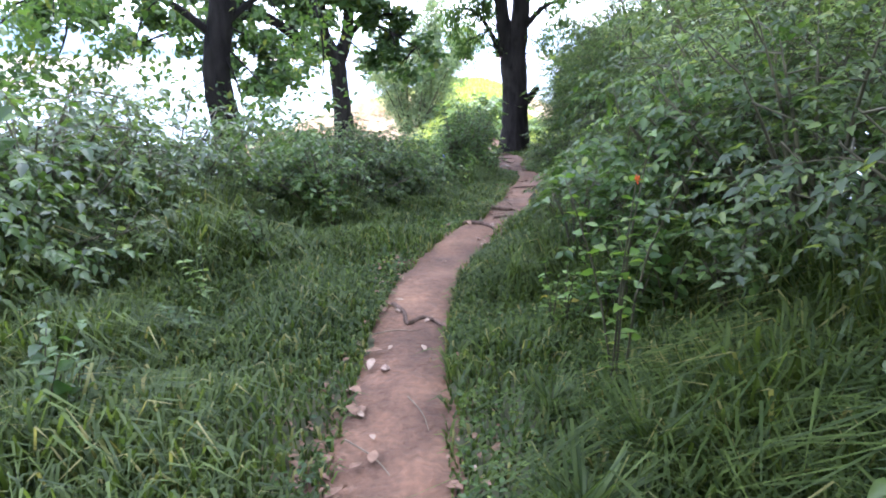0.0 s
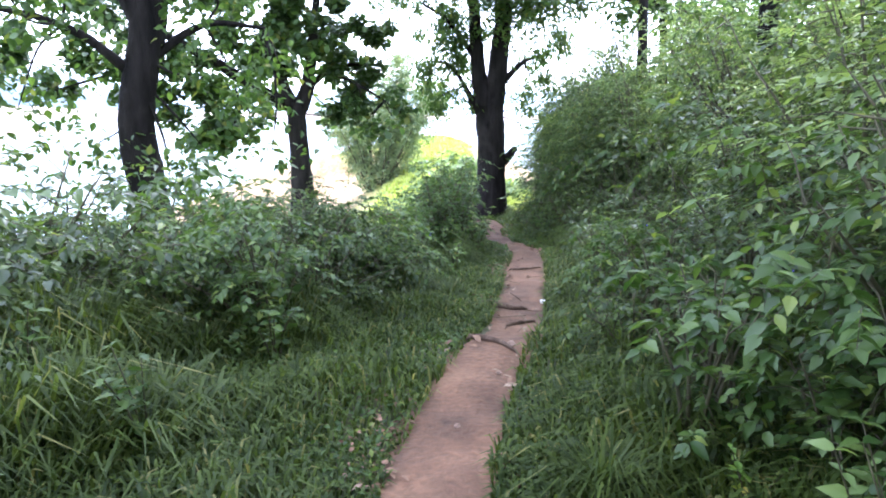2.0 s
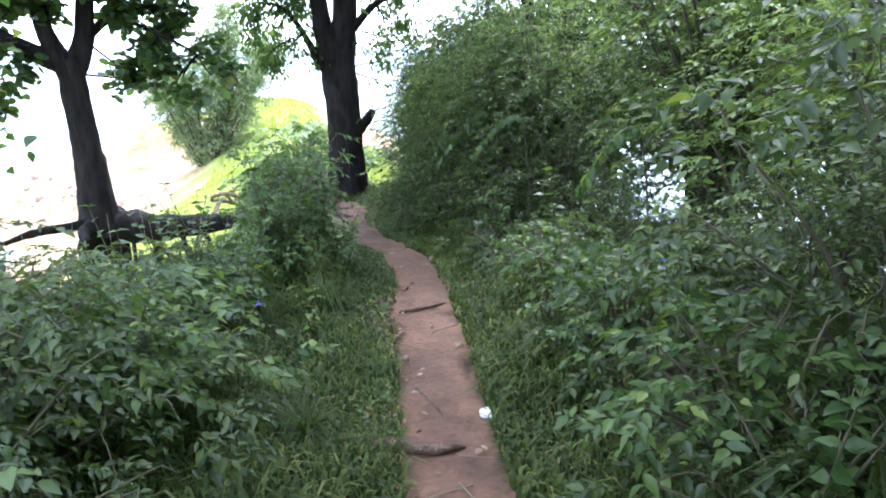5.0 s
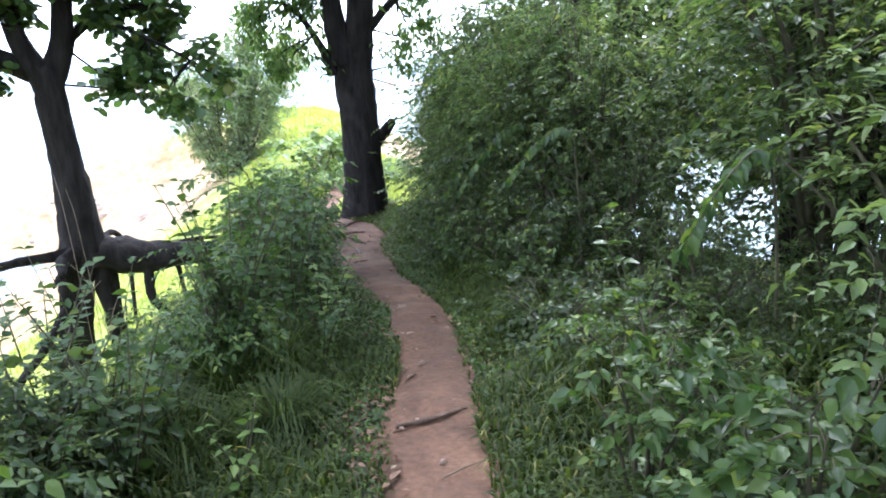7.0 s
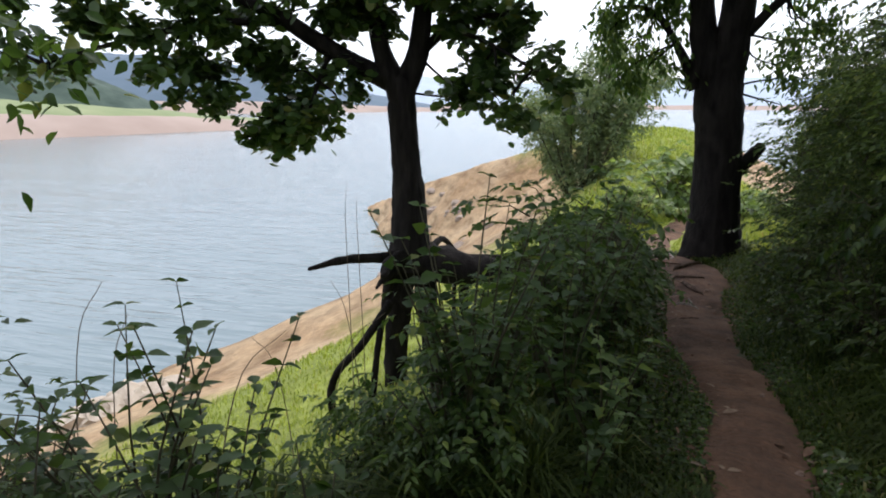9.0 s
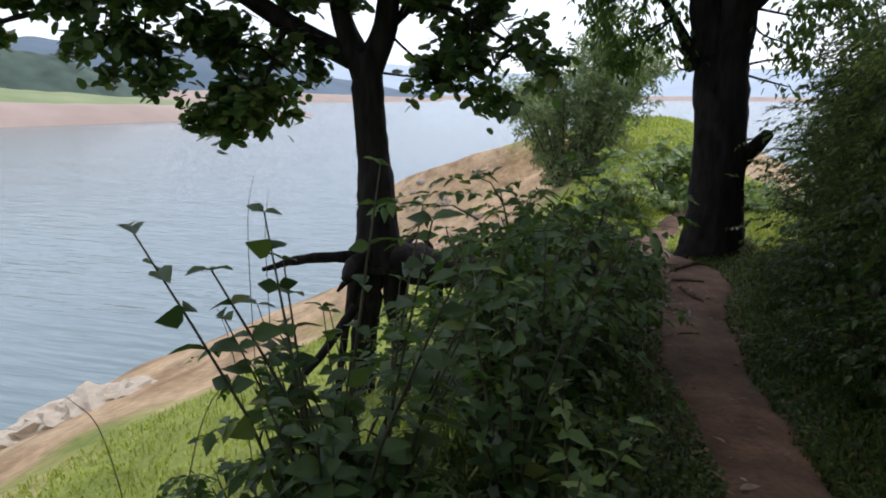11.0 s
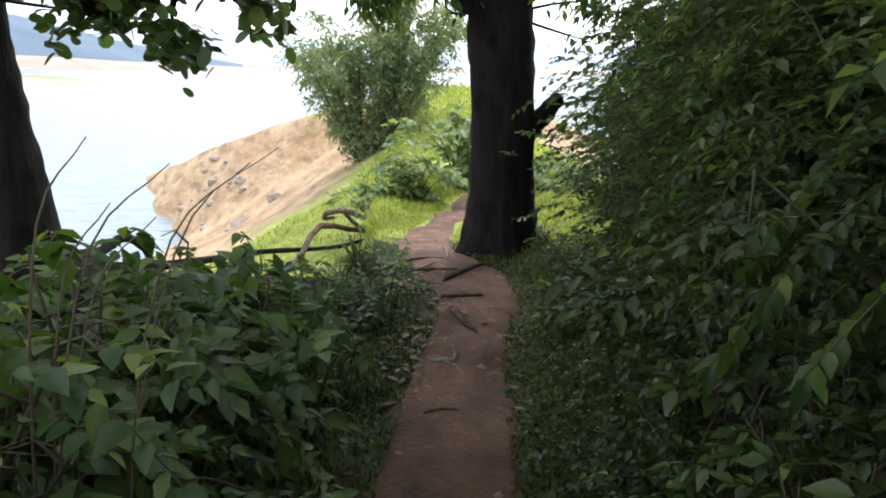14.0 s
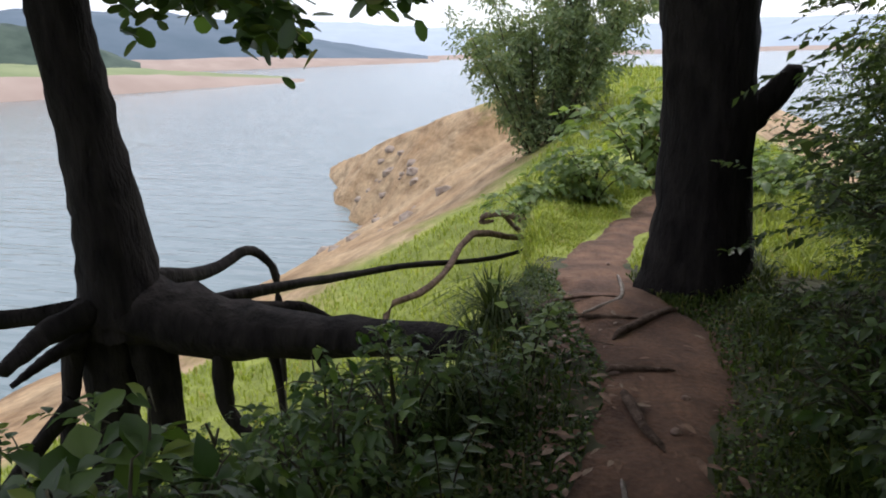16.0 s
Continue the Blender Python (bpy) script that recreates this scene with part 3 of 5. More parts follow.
stilts = [
    ([(-2.62, 17.94, -1.3), (-1.85, 17.98, -1.42), (-1.07, 18.0, -1.43), (-0.2, 17.98, -1.37), (0.9, 17.8, -1.28)], [0.34, 0.27, 0.19, 0.14, 0.09]),
    ([(-2.73, 17.88, -1.2), (-2.8, 17.8, -2.2), (-2.88, 17.7, -3.6)], [0.28, 0.2, 0.17]),
    ([(-2.5, 17.95, -1.3), (-2.38, 17.92, -2.1), (-2.32, 17.95, -3.5)], [0.22, 0.15, 0.12]),
    ([(-1.72, 17.96, -1.5), (-1.74, 17.91, -2.1), (-1.5, 17.94, -2.5), (-1.35, 17.9, -3.1)], [0.09, 0.07, 0.06, 0.04]),
    ([(-2.85, 17.6, -1.4), (-2.94, 17.48, -2.03), (-3.03, 17.38, -2.7), (-3.1, 17.2, -3.8)], [0.1, 0.06, 0.055, 0.05]),
    ([(-2.8, 17.4, -1.9), (-3.1, 16.86, -2.47), (-3.43, 16.5, -2.98), (-3.4, 16.5, -3.9)], [0.07, 0.06, 0.06, 0.05]),
    ([(-2.7, 17.8, -1.2), (-2.91, 17.62, -1.22), (-3.48, 17.14, -1.2), (-3.95, 16.9, -1.32)], [0.13, 0.09, 0.07, 0.03]),
    ([(-2.68, 17.7, -1.2), (-2.76, 17.23, -1.24), (-2.64, 16.74, -1.3)], [0.13, 0.09, 0.05]),
    ([(-2.75, 17.6, -1.4), (-2.86, 17.27, -1.5), (-2.85, 16.95, -1.55)], [0.08, 0.05, 0.02]),
    ([(-2.55, 18.1, -1.1), (-2.69, 19.2, -1.38), (-2.73, 19.91, -1.37), (-2.59, 20.12, -1.53), (-2.5, 20.17, -1.9), (-2.55, 20.15, -3.6)], [0.1, 0.07, 0.055, 0.05, 0.045, 0.03]),
    ([(-2.4, 18.2, -1.4), (-1.98, 19.2, -1.51), (-1.73, 20.25, -1.73), (-1.3, 21.4, -1.93), (-0.5, 22.9, -2.25), (0.2, 23.6, -2.2)], [0.09, 0.055, 0.045, 0.04, 0.035, 0.03]),
    ([(-2.2, 18.2, -1.4), (-1.68, 18.68, -1.5), (-1.42, 18.84, -1.54), (-1.15, 19.0, -1.75)], [0.1, 0.06, 0.05, 0.02]),
    ([(-1.3, 18.0, -1.5), (-1.25, 18.0, -1.9), (-1.15, 17.9, -2.6), (-1.1, 17.9, -3.0)], [0.05, 0.035, 0.03, 0.02]),
    ([(-0.9, 18.0, -1.5), (-0.8, 18.05, -1.95), (-0.9, 18.0, -2.7)], [0.045, 0.03, 0.02]),
]
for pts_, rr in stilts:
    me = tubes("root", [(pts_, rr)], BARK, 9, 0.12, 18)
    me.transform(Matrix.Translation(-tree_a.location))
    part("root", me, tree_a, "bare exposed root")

# the big tree beside the path
b_limbs = [
    ([(1.85, 19.52, 1.6), (1.68, 19.5, 2.4), (1.55, 19.45, 3.6), (1.3, 19.4, 5.8)], [0.3, 0.2, 0.17, 0.08]),
    ([(2.05, 19.52, 1.4), (2.15, 19.45, 2.4), (2.25, 19.4, 3.6), (2.5, 19.5, 6.0)], [0.32, 0.25, 0.22, 0.1]),
    ([(1.65, 19.52, 1.4), (1.3, 19.47, 2.1), (0.9, 19.5, 2.6), (0.4, 19.6, 2.7)], [0.12, 0.06, 0.045, 0.02]),
    ([(2.3, 19.4, 2.2), (2.8, 19.3, 2.7), (3.4, 19.2, 2.9)], [0.09, 0.06, 0.03]),
    ([(1.7, 19.5, 2.6), (0.9, 19.3, 3.6), (0.2, 19.0, 4.0)], [0.08, 0.06, 0.03]),
]
b_clumps = [(0.45, 19.6, 1.6, 0.42), (0.6, 19.6, 2.2, 0.55), (0.9, 19.5, 2.8, 0.6), (0.3, 19.6, 2.8, 0.5), (1.15, 19.5, 2.0, 0.35), (2.9, 19.35, 2.1, 0.4), (3.1, 19.3, 2.7, 0.6),
            (2.95, 19.5, 1.55, 0.25), (2.9, 19.5, 1.15, 0.15), (0.4, 19.0, 3.9, 0.9), (1.6, 19.4, 4.6, 1.1), (3.0, 19.4, 4.4, 1.1), (2.2, 19.4, 6.0, 1.5), (3.5, 19.3, 3.4, 0.7), (1.0, 18.6, 4.6, 0.9), (-0.3, 19.4, 4.6, 0.9)]
# first five are unseen crown tops put over the path to shade it
b_clumps += [(2.4, 18.5, 7.2, 2.3), (1.0, 17.2, 6.4, 2.0), (1.2, 15.2, 6.0, 1.7), (0.4, 20.5, 6.8, 2.0), (0.6, 13.4, 5.8, 1.5), (0.9, 19.3, 3.4, 0.7), (0.1, 19.5, 2.2, 0.4), (3.3, 19.3, 2.2, 0.4), (0.9, 19.5, 1.7, 0.5), (1.2, 19.4, 2.5, 0.5), (0.35, 19.5, 2.3, 0.5), (0.75, 19.4, 3.2, 0.7), (2.85, 19.4, 1.7, 0.35), (3.0, 19.4, 2.4, 0.5), (1.35, 19.4, 1.6, 0.3), (1.4, 19.4, 3.3, 0.6)]
pts = crown_points(b_clumps, 800, 0.11, 1.0)
b_limbs += twigs_to([c[:3] for c in b_clumps], [p for l, _ in b_limbs for p in l], 0.02)
tree_b = tree("tree", [(2.08, 19.52, -1.6), (2.09, 19.52, -1.2), (2.1, 19.53, -0.6), (2.08, 19.54, 0.3), (2.02, 19.54, 1.1), (1.98, 19.53, 1.9)], [0.62, 0.47, 0.385, 0.36, 0.375, 0.3],
              b_limbs, leaves("crown", pts, unit(len(pts)) * [1, 1, 0.4] + [0, 0, -0.9], rng.uniform(0.09, 0.15, len(pts)), 0.45, DROOP_LEAF, 0.12),
              "thick dark tree trunk forking beside the footpath", 22)
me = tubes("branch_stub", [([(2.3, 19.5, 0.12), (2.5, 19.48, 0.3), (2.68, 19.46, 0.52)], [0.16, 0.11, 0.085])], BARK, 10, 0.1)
me.transform(Matrix.Translation(-tree_b.location))
part("branch_stub", me, tree_b, "sawn-off branch stub")

# the leaning tree on the left flat
l_limbs = [
    ([(-2.9, 9.32, 2.1), (-2.7, 9.4, 3.2), (-2.4, 9.6, 4.8)], [0.15, 0.11, 0.05]),
    ([(-2.95, 9.3, 2.3), (-3.4, 9.2, 3.2), (-4.2, 9.0, 4.2)], [0.12, 0.08, 0.04]),
    ([(-3.0, 9.28, 1.7), (-3.6, 9.0, 2.2), (-4.6, 8.6, 2.4)], [0.06, 0.04, 0.02]),
    ([(-2.9, 9.3, 1.9), (-2.4, 9.6, 2.3), (-1.8, 9.8, 2.3)], [0.05, 0.035, 0.02]),
]
l_clumps = [(-4.6, 8.6, 2.2, 0.7), (-4.0, 8.8, 1.4, 0.6), (-3.7, 8.9, 2.7, 0.7), (-4.9, 8.4, 1.2, 0.6), (-3.6, 9.4, 1.0, 0.4), (-2.3, 9.6, 2.6, 0.6), (-1.9, 9.9, 1.9, 0.4),
            (-2.6, 9.4, 3.8, 1.1), (-4.2, 9.0, 3.9, 1.2), (-5.4, 8.2, 2.8, 0.9), (-5.6, 8.0, 1.8, 0.8), (-2.2, 10.2, 3.3, 0.8), (-3.4, 9.9, 1.9, 0.5), (-4.0, 7.2, 1.9, 0.7), (-3.4, 7.6, 2.4, 0.6), (-4.8, 6.8, 1.4, 0.7), (-4.4, 6.6, 2.4, 0.6), (-2.2, 10.4, 1.5, 0.45), (-2.3, 9.0, 1.0, 0.4), (-2.0, 9.3, 1.5, 0.45), (-2.6, 8.8, 0.7, 0.4), (-1.7, 9.4, 0.95, 0.3), (-2.4, 9.0, 1.75, 0.4), (-1.6, 9.5, 1.9, 0.35)]
pts = crown_points(l_clumps, 760, 0.13)
l_limbs += twigs_to([c[:3] for c in l_clumps], [p for l, _ in l_limbs for p in l], 0.018)
tree("tree", [(-2.95, 9.3, -0.8), (-2.97, 9.29, 0.2), (-3.06, 9.26, 1.2), (-2.95, 9.3, 2.0), (-2.88, 9.33, 2.6)], [0.26, 0.2, 0.18, 0.16, 0.14], l_limbs,
     leaves("crown", pts, unit(len(pts)) * [1, 1, 0.6] + [0, 0, -0.4], rng.uniform(0.07, 0.13, len(pts)), 0.6, DROOP_LEAF, 0.15),
     "slim dark tree among lakeside bushes")

# tall trees out of the thicket, unseen crowns set over the path for shade
for tx, ty, hh, rr in [(4.4, 7.6, 7.5, 0.13), (5.0, 11.4, 8.5, 0.16), (4.6, 15.2, 8.0, 0.14), (5.6, 4.2, 7.5, 0.12), (6.2, 18.2, 8.0, 0.14)]:
    tz = float(land(tx, ty)) - 0.2
    tr = [(tx, ty, tz), (tx - 0.1, ty + 0.1, tz + hh * 0.35), (tx - 0.3, ty, tz + hh * 0.7), (tx - 0.5, ty + 0.1, tz + hh * 0.95)]
    near, reach = (2.2, 5.4) if ty < 10 else (1.8, 4.6)
    cl = [(tx - (2.6 if ty < 10 else 2.0), ty, tz + hh, 1.8)] + [(tx - rng.uniform(near, reach), ty + rng.uniform(-2.0, 2.0), tz + hh * rng.uniform(0.72, 0.95), rng.uniform(1.1, 1.6)) for _ in range(9)]
    lm = [([tr[2], ((tr[2][0] + c[0]) / 2, (tr[2][1] + c[1]) / 2, (tr[2][2] + c[2]) / 2 + 0.2), c[:3]], [rr * 0.4, rr * 0.25, 0.012]) for c in cl]
    pts = crown_points(cl, 560, 0.2)
    tree("tree", tr, [rr, rr * 0.8, rr * 0.6, rr * 0.25], lm, leaves("crown", pts, unit(len(pts)) * [1, 1, 0.5] + [0, 0, -0.3], rng.uniform(0.11, 0.18, len(pts)), 0.5, DROOP_LEAF, 0.15, False),
         "slender tall tree rising out of the thicket", 10)

# added trees: unseen light blocks behind the start, a backing beyond the thicket
for tx, ty, hh in [(-3.6, -3.0, 8.0), (2.4, -3.6, 8.5), (-0.8, -6.5, 9.0), (4.8, -1.0, 8.0), (-5.6, -6.0, 8.5), (5.5, -6.5, 9.0), (-6.4, -1.5, 7.0), (7.6, 11.8, 4.4), (7.2, 14.2, 5.2), (7.0, 17.0, 7.0)]:
    tz = float(land(tx, ty)) - 0.2
    tr = [(tx, ty, tz), (tx + 0.15, ty, tz + hh * 0.4), (tx - 0.1, ty + 0.15, tz + hh * 0.9)]
    cl = [(tx, ty, tz + hh * 0.85, 2.0)] + [(tx + 1.5 * math.cos(k * 2.4), ty + 1.5 * math.sin(k * 2.4), tz + hh * ((0.22 if ty < 0 else 0.4) + (0.065 if ty < 0 else 0.05) * k), rng.uniform(1.1, 1.5)) for k in range(10)]
    lm = [([spline(tr, 11)[min(10, k + 2)], ((tx + c[0]) / 2, (ty + c[1]) / 2, c[2] - 0.3), c[:3]], [0.06, 0.04, 0.012]) for k, c in enumerate(cl)]
    pts = crown_points(cl, 330, 0.22)
    tree("tree", tr, [0.17, 0.13, 0.05], lm, leaves("crown", pts, unit(len(pts)) * [1, 1, 0.5] + [0, 0, -0.3], rng.uniform(0.16, 0.26, len(pts)), 0.5, DROOP_LEAF, 0.15, False),
         "leafy green tree added round the path to block light and sky", 10)

# the feathery clump on the promontory
c_stems, c_clumps = [], []
for k in range(30):
    a, rad, h = rng.uniform(0, 6.28), rng.uniform(0.15, 1.0), rng.uniform(4.2, 7.6)
    fx, fy = -1.6 + 0.5 * math.cos(a), 36.9 + 0.5 * math.sin(a)
    tx, ty = -1.5 + 3.4 * rad * math.cos(a), 36.9 + 2.6 * rad * math.sin(a)
    h = h * (1 - 0.3 * rad)
    fz = float(land(fx, fy)) - 0.1
    c_stems.append(([(fx, fy, fz), (fx + (tx - fx) * 0.6, fy + (ty - fy) * 0.6, fz + h * 0.58), (tx, ty, fz + h * 0.95)], [0.05, 0.03, 0.01]))
    line_ = spline(c_stems[-1][0], 9)
    for q in range(1, 9):
        c_clumps.append((*(line_[q] + rng.normal(0, 0.18, 3)), rng.uniform(0.34, 0.5) + 0.03 * q))
pts = crown_points(c_clumps, 300, 0.13, 1.2)
base = new("tree")
base.location = (-1.6, 36.9, float(land(-1.6, 36.9)))
for n_, me in (("trunk", tubes("trunk", c_stems, STEM, 5)), ("crown", leaves("crown", pts, unit(len(pts)) * [1, 1, 0.5] + [0, 0, -0.35], rng.uniform(0.16, 0.3, len(pts)), 0.32, HAZED_CLUMP_LEAF, 0.2, False))):
    me.transform(Matrix.Translation(-base.location))
    part(n_, me, base)
tagged(base, "feathery bamboo-like clump on the grassy promontory, its green greyed for haze", "tree")

# ---------------------------------------------------------------- bushes, weeds and thicket


def make_bush(name, radius, height, count, leaf, share, mat, label, category, droop=0.25, stem_count=7, low=0.1, split=False):
    """A bush at the origin: arching stems and leaves thickest on its outer clumps."""
    ob = new(name)
    stems, tips = [], []
    for k in range(stem_count):
        a, q = rng.uniform(0, 6.28), rng.uniform(0.3, 1.0)
        t = np.array([radius * q * math.cos(a), radius * q * math.sin(a), height * (1.0 - 0.45 * q * q) * rng.uniform(0.8, 1.0)])
        m_ = t * [0.45, 0.45, 0.6]
        stems.append(([(t[0] * 0.08, t[1] * 0.08, -0.08), tuple(m_), tuple(t)], [0.006 + 0.008 * height, 0.005 + 0.004 * height, 0.003]))
        tips.append((m_, t))
    sprays, centres = 6, []
    for m_, t in tips:
        for s in range(sprays):
            q = low + (1.03 - low) * ((s + rng.uniform(0.1, 0.9)) / sprays) ** 0.7
            p = m_ * (q * 2) if q < 0.5 else m_ + (t - m_) * (q * 2 - 1)
            c = p + unit(1)[0] * rng.uniform(0.3, 1.0) * np.array([radius * 0.48, radius * 0.48, height * 0.18])
            c[2] = max(c[2], 0.05)
            stems.append(([tuple(p), tuple((p + c) / 2 + [0, 0, 0.03]), tuple(c)], [0.003 + 0.002 * height, 0.003, 0.002]))
            centres.append(c)
    # arching sprays, each with its leaves to either side and one at the tip
    each = 9
    m = count // each
    pick = rng.integers(0, len(centres), m)
    root = np.array(centres)[pick] + rng.normal(0, 0.03 + 0.085 * radius, (m, 3)) * [1, 1, 0.8]
    root[:, 2] = np.maximum(root[:, 2], 0.05)
    run = root * [1, 1, 0] / radius + unit(m) * [0.75, 0.75, 0.35]
    run[:, 2] += rng.uniform(-0.25, 0.35, m)
    run /= np.linalg.norm(run, axis=1)[:, None] + 1e-9
    flank = np.cross(run, [0, 0, 1.0])
    flank /= np.linalg.norm(flank, axis=1)[:, None] + 1e-9
    reach = np.minimum(leaf * rng.uniform(2.0, 4.4, m), rng.uniform(0.2, 0.34, m) * min(1.0, radius / 0.75))[:, None]
    at, way, size, face = [], [], [], []
    for i in range(each):
        u = (i + 0.6) / each
        at.append(root + run * reach * u - [[0, 0, 0.35]] * reach * u * u)
        hand = 0.0 if i == each - 1 else (1.0 if i % 2 else -1.0)
        way.append(run * (0.65 if hand else 1.0) + flank * hand * 0.85 + unit(m) * 0.45 - [[0, 0, 0.03 + 0.32 * u]])
        size.append(rng.uniform(0.5, 1.2, m) * leaf * (1.1 - 0.4 * abs(u - 0.45)))
        face.append(np.array([[0, 0, 1.0]]) + unit(m) * 0.6)
    at = np.vstack(at)
    at[:, 2] = np.maximum(at[:, 2], 0.03)
    for k in range(0, m, 2):
        p, q = root[k], run[k] * reach[k]
        stems.append(([tuple(p), tuple(p + q * 0.5 - [0, 0, 0.09 * reach[k, 0]]), tuple(p + q - [0, 0, 0.33 * reach[k, 0]])], [0.0028, 0.002, 0.0012]))
    for batch in ([[q] for q in stems[:stem_count]] if split else [stems[:stem_count]]):
        part("stem", tubes("stem", batch, STEM, 5, 0.05, 6), ob)
    tagged(part("twig", tubes("twig", stems[stem_count:], STEM, 3, 0.0, 3), ob), kind="stuff")
    part("foliage", leaves("foliage", at, np.vstack(way), np.concatenate(size), share, mat, droop, height < 3, np.vstack(face)), ob)
    return tagged(ob, label, category)


TIPS = {}


def make_weed(name, height, pairs, leaf, share, mat, label, shoots=3, flower=None):
    """An upright weed: a few stalks with leaves in pairs up to the tip."""
    ob = new(name)
    stems, at, way, size = [], [], [], []
    for s in range(shoots):
        a, h = rng.uniform(0, 6.28), height * rng.uniform(0.65, 1.0)
        tip = np.array([0.3 * h * math.cos(a), 0.3 * h * math.sin(a), h])
        stems.append(([(0.02 * s, 0, -0.05), tuple(tip * [0.35, 0.35, 0.55]), tuple(tip)], [0.006, 0.005, 0.002]))
        line = spline(stems[-1][0], pairs)
        for k in range(1, pairs):
            b = rng.uniform(0, 3.14)
            for e in (0, math.pi):
                at.append(line[k])
                way.append((math.cos(b + e), math.sin(b + e), rng.uniform(0.0, 0.5)))
                size.append(leaf * rng.uniform(0.7, 1.15) * (1.1 - 0.45 * k / pairs))
    part("stem", tubes("stem", stems, STEM, 4, 0.05, 6), ob)
    part("foliage", leaves("foliage", np.array(at), np.array(way), np.array(size), share, mat, 0.3), ob)
    if flower:
        TIPS[ob.name] = stems[0][0][-1]
        tip = np.array([stems[0][0][-1]] * 6)
        part("flower", leaves("flower", tip, unit(6) + [0, 0, 0.4], np.full(6, 0.02), 0.7, flower, 0.1), ob, "small bright flower")
    return tagged(ob, label, "weed")


def settle(ob, x, y, scale=1.0, turn=None, sink=0.0):
    """Stands a thing on the ground at x, y."""
    ob.matrix_basis = Matrix.LocRotScale((x, y, float(land(x, y)) - sink), Euler((rng.normal(0, 0.05), rng.normal(0, 0.05), rng.uniform(0, 6.28) if turn is None else turn)), (scale, scale, scale * rng.uniform(0.9, 1.1)))
    return ob


def again(ob, x, y, scale=1.0, sink=0.0):
    c = copy_thing(ob, Matrix())
    return settle(c, x, y, scale, None, sink)


def scatter(kinds, places, group):
    """First use of a kind places the thing itself, later ones its copies."""
    used = set()
    for k, x, y, s in places:
        ob = kinds[k % len(kinds)]
        if k % len(kinds) in used:
            ob = again(ob, x, y, s)
        else:
            used.add(k % len(kinds))
            settle(ob, x, y, s)
        tagged(ob, group=group)


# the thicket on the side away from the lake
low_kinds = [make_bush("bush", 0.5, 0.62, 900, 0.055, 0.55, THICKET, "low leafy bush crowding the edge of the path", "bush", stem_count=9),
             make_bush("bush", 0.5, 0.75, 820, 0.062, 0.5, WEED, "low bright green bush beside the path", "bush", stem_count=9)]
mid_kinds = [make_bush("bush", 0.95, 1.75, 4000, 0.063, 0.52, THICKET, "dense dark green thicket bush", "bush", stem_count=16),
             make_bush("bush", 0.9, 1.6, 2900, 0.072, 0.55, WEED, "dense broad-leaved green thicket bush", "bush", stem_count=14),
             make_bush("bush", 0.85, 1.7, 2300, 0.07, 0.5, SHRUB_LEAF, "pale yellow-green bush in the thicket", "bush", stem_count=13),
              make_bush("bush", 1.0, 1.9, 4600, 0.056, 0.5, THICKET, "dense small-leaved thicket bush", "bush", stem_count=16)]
tall_kinds = [make_bush("bush", 1.5, 3.6, 13000, 0.078, 0.5, LIT_TALL_LEAF, "tall dark green thicket shrub", "shrub", stem_count=22),
              make_bush("bush", 1.4, 4.4, 10500, 0.068, 0.48, SHRUB_LEAF, "tall shrub at the back of the thicket, its green paled as if lit", "shrub", stem_count=20)]


def open_view(x, y):
    """True on the thin place in the thicket through which the water shines."""
    ax, ay, bx, by = 2.2, 9.0, 6.0, 14.0
    t = np.clip(((x - ax) * (bx - ax) + (y - ay) * (by - ay)) / ((bx - ax) ** 2 + (by - ay) ** 2), 0, 1)
    return bool(np.hypot(x - ax - t * (bx - ax), y - ay - t * (by - ay)) < 0.85)


places = []
for y in np.arange(5.5, 19.0, 0.62):
    places.append((rng.integers(0, 2), float(path_x(y)) + float(path_half(y)) + 0.62 + rng.uniform(-0.05, 0.25), y + rng.uniform(-0.2, 0.2), rng.uniform(0.75, 1.1)))
scatter(low_kinds, places, "low bushes beside the path")
# past y = 9 only dark leaves, shade put into the choice of colour
places = []
for y in np.arange(0.6, 19.5, 0.85):
    off = np.interp(y, [0, 5, 8, 12, 15.5, 17, 18.5], [2.5, 1.95, 1.8, 1.75, 1.75, 2.0, 2.3])
    places.append((int(rng.choice([0, 1, 3, 3])) if y < 9 else int(rng.choice([0, 3, 3])), float(path_x(y)) + off + rng.uniform(-0.1, 0.35), y + rng.uniform(-0.25, 0.25), rng.uniform(0.6, 1.2)))
for y in np.arange(1.0, 19.5, 1.3):
    places.append((int(rng.choice([0, 2, 3, 2])) if y < 9 else int(rng.choice([0, 0, 3])), float(path_x(y)) + 2.9 + rng.uniform(-0.3, 0.5), y + rng.uniform(-0.3, 0.3), rng.uniform(1.1, 1.45)))
places = [(k, x, y, s * (0.72 if open_view(x, y) else 1.0)) for k, x, y, s in places if not (open_view(x, y) and x > 3.6)]
scatter(mid_kinds, places, "thicket bushes")
# pale leaves first, darker ones further on: brighter light put into leaf colour
places = [(1 if y < 9 else (1 if y < 15 and k % 3 else 0), float(path_x(y)) + np.interp(y, [3, 9, 13, 15.5, 17, 20], [4.0, 3.4, 2.65, 2.65, 3.2, 3.4]) + rng.uniform(0, 0.5), y, rng.uniform(0.9, 1.2)) for k, y in enumerate(np.arange(2.5, 20.0, 1.35))]
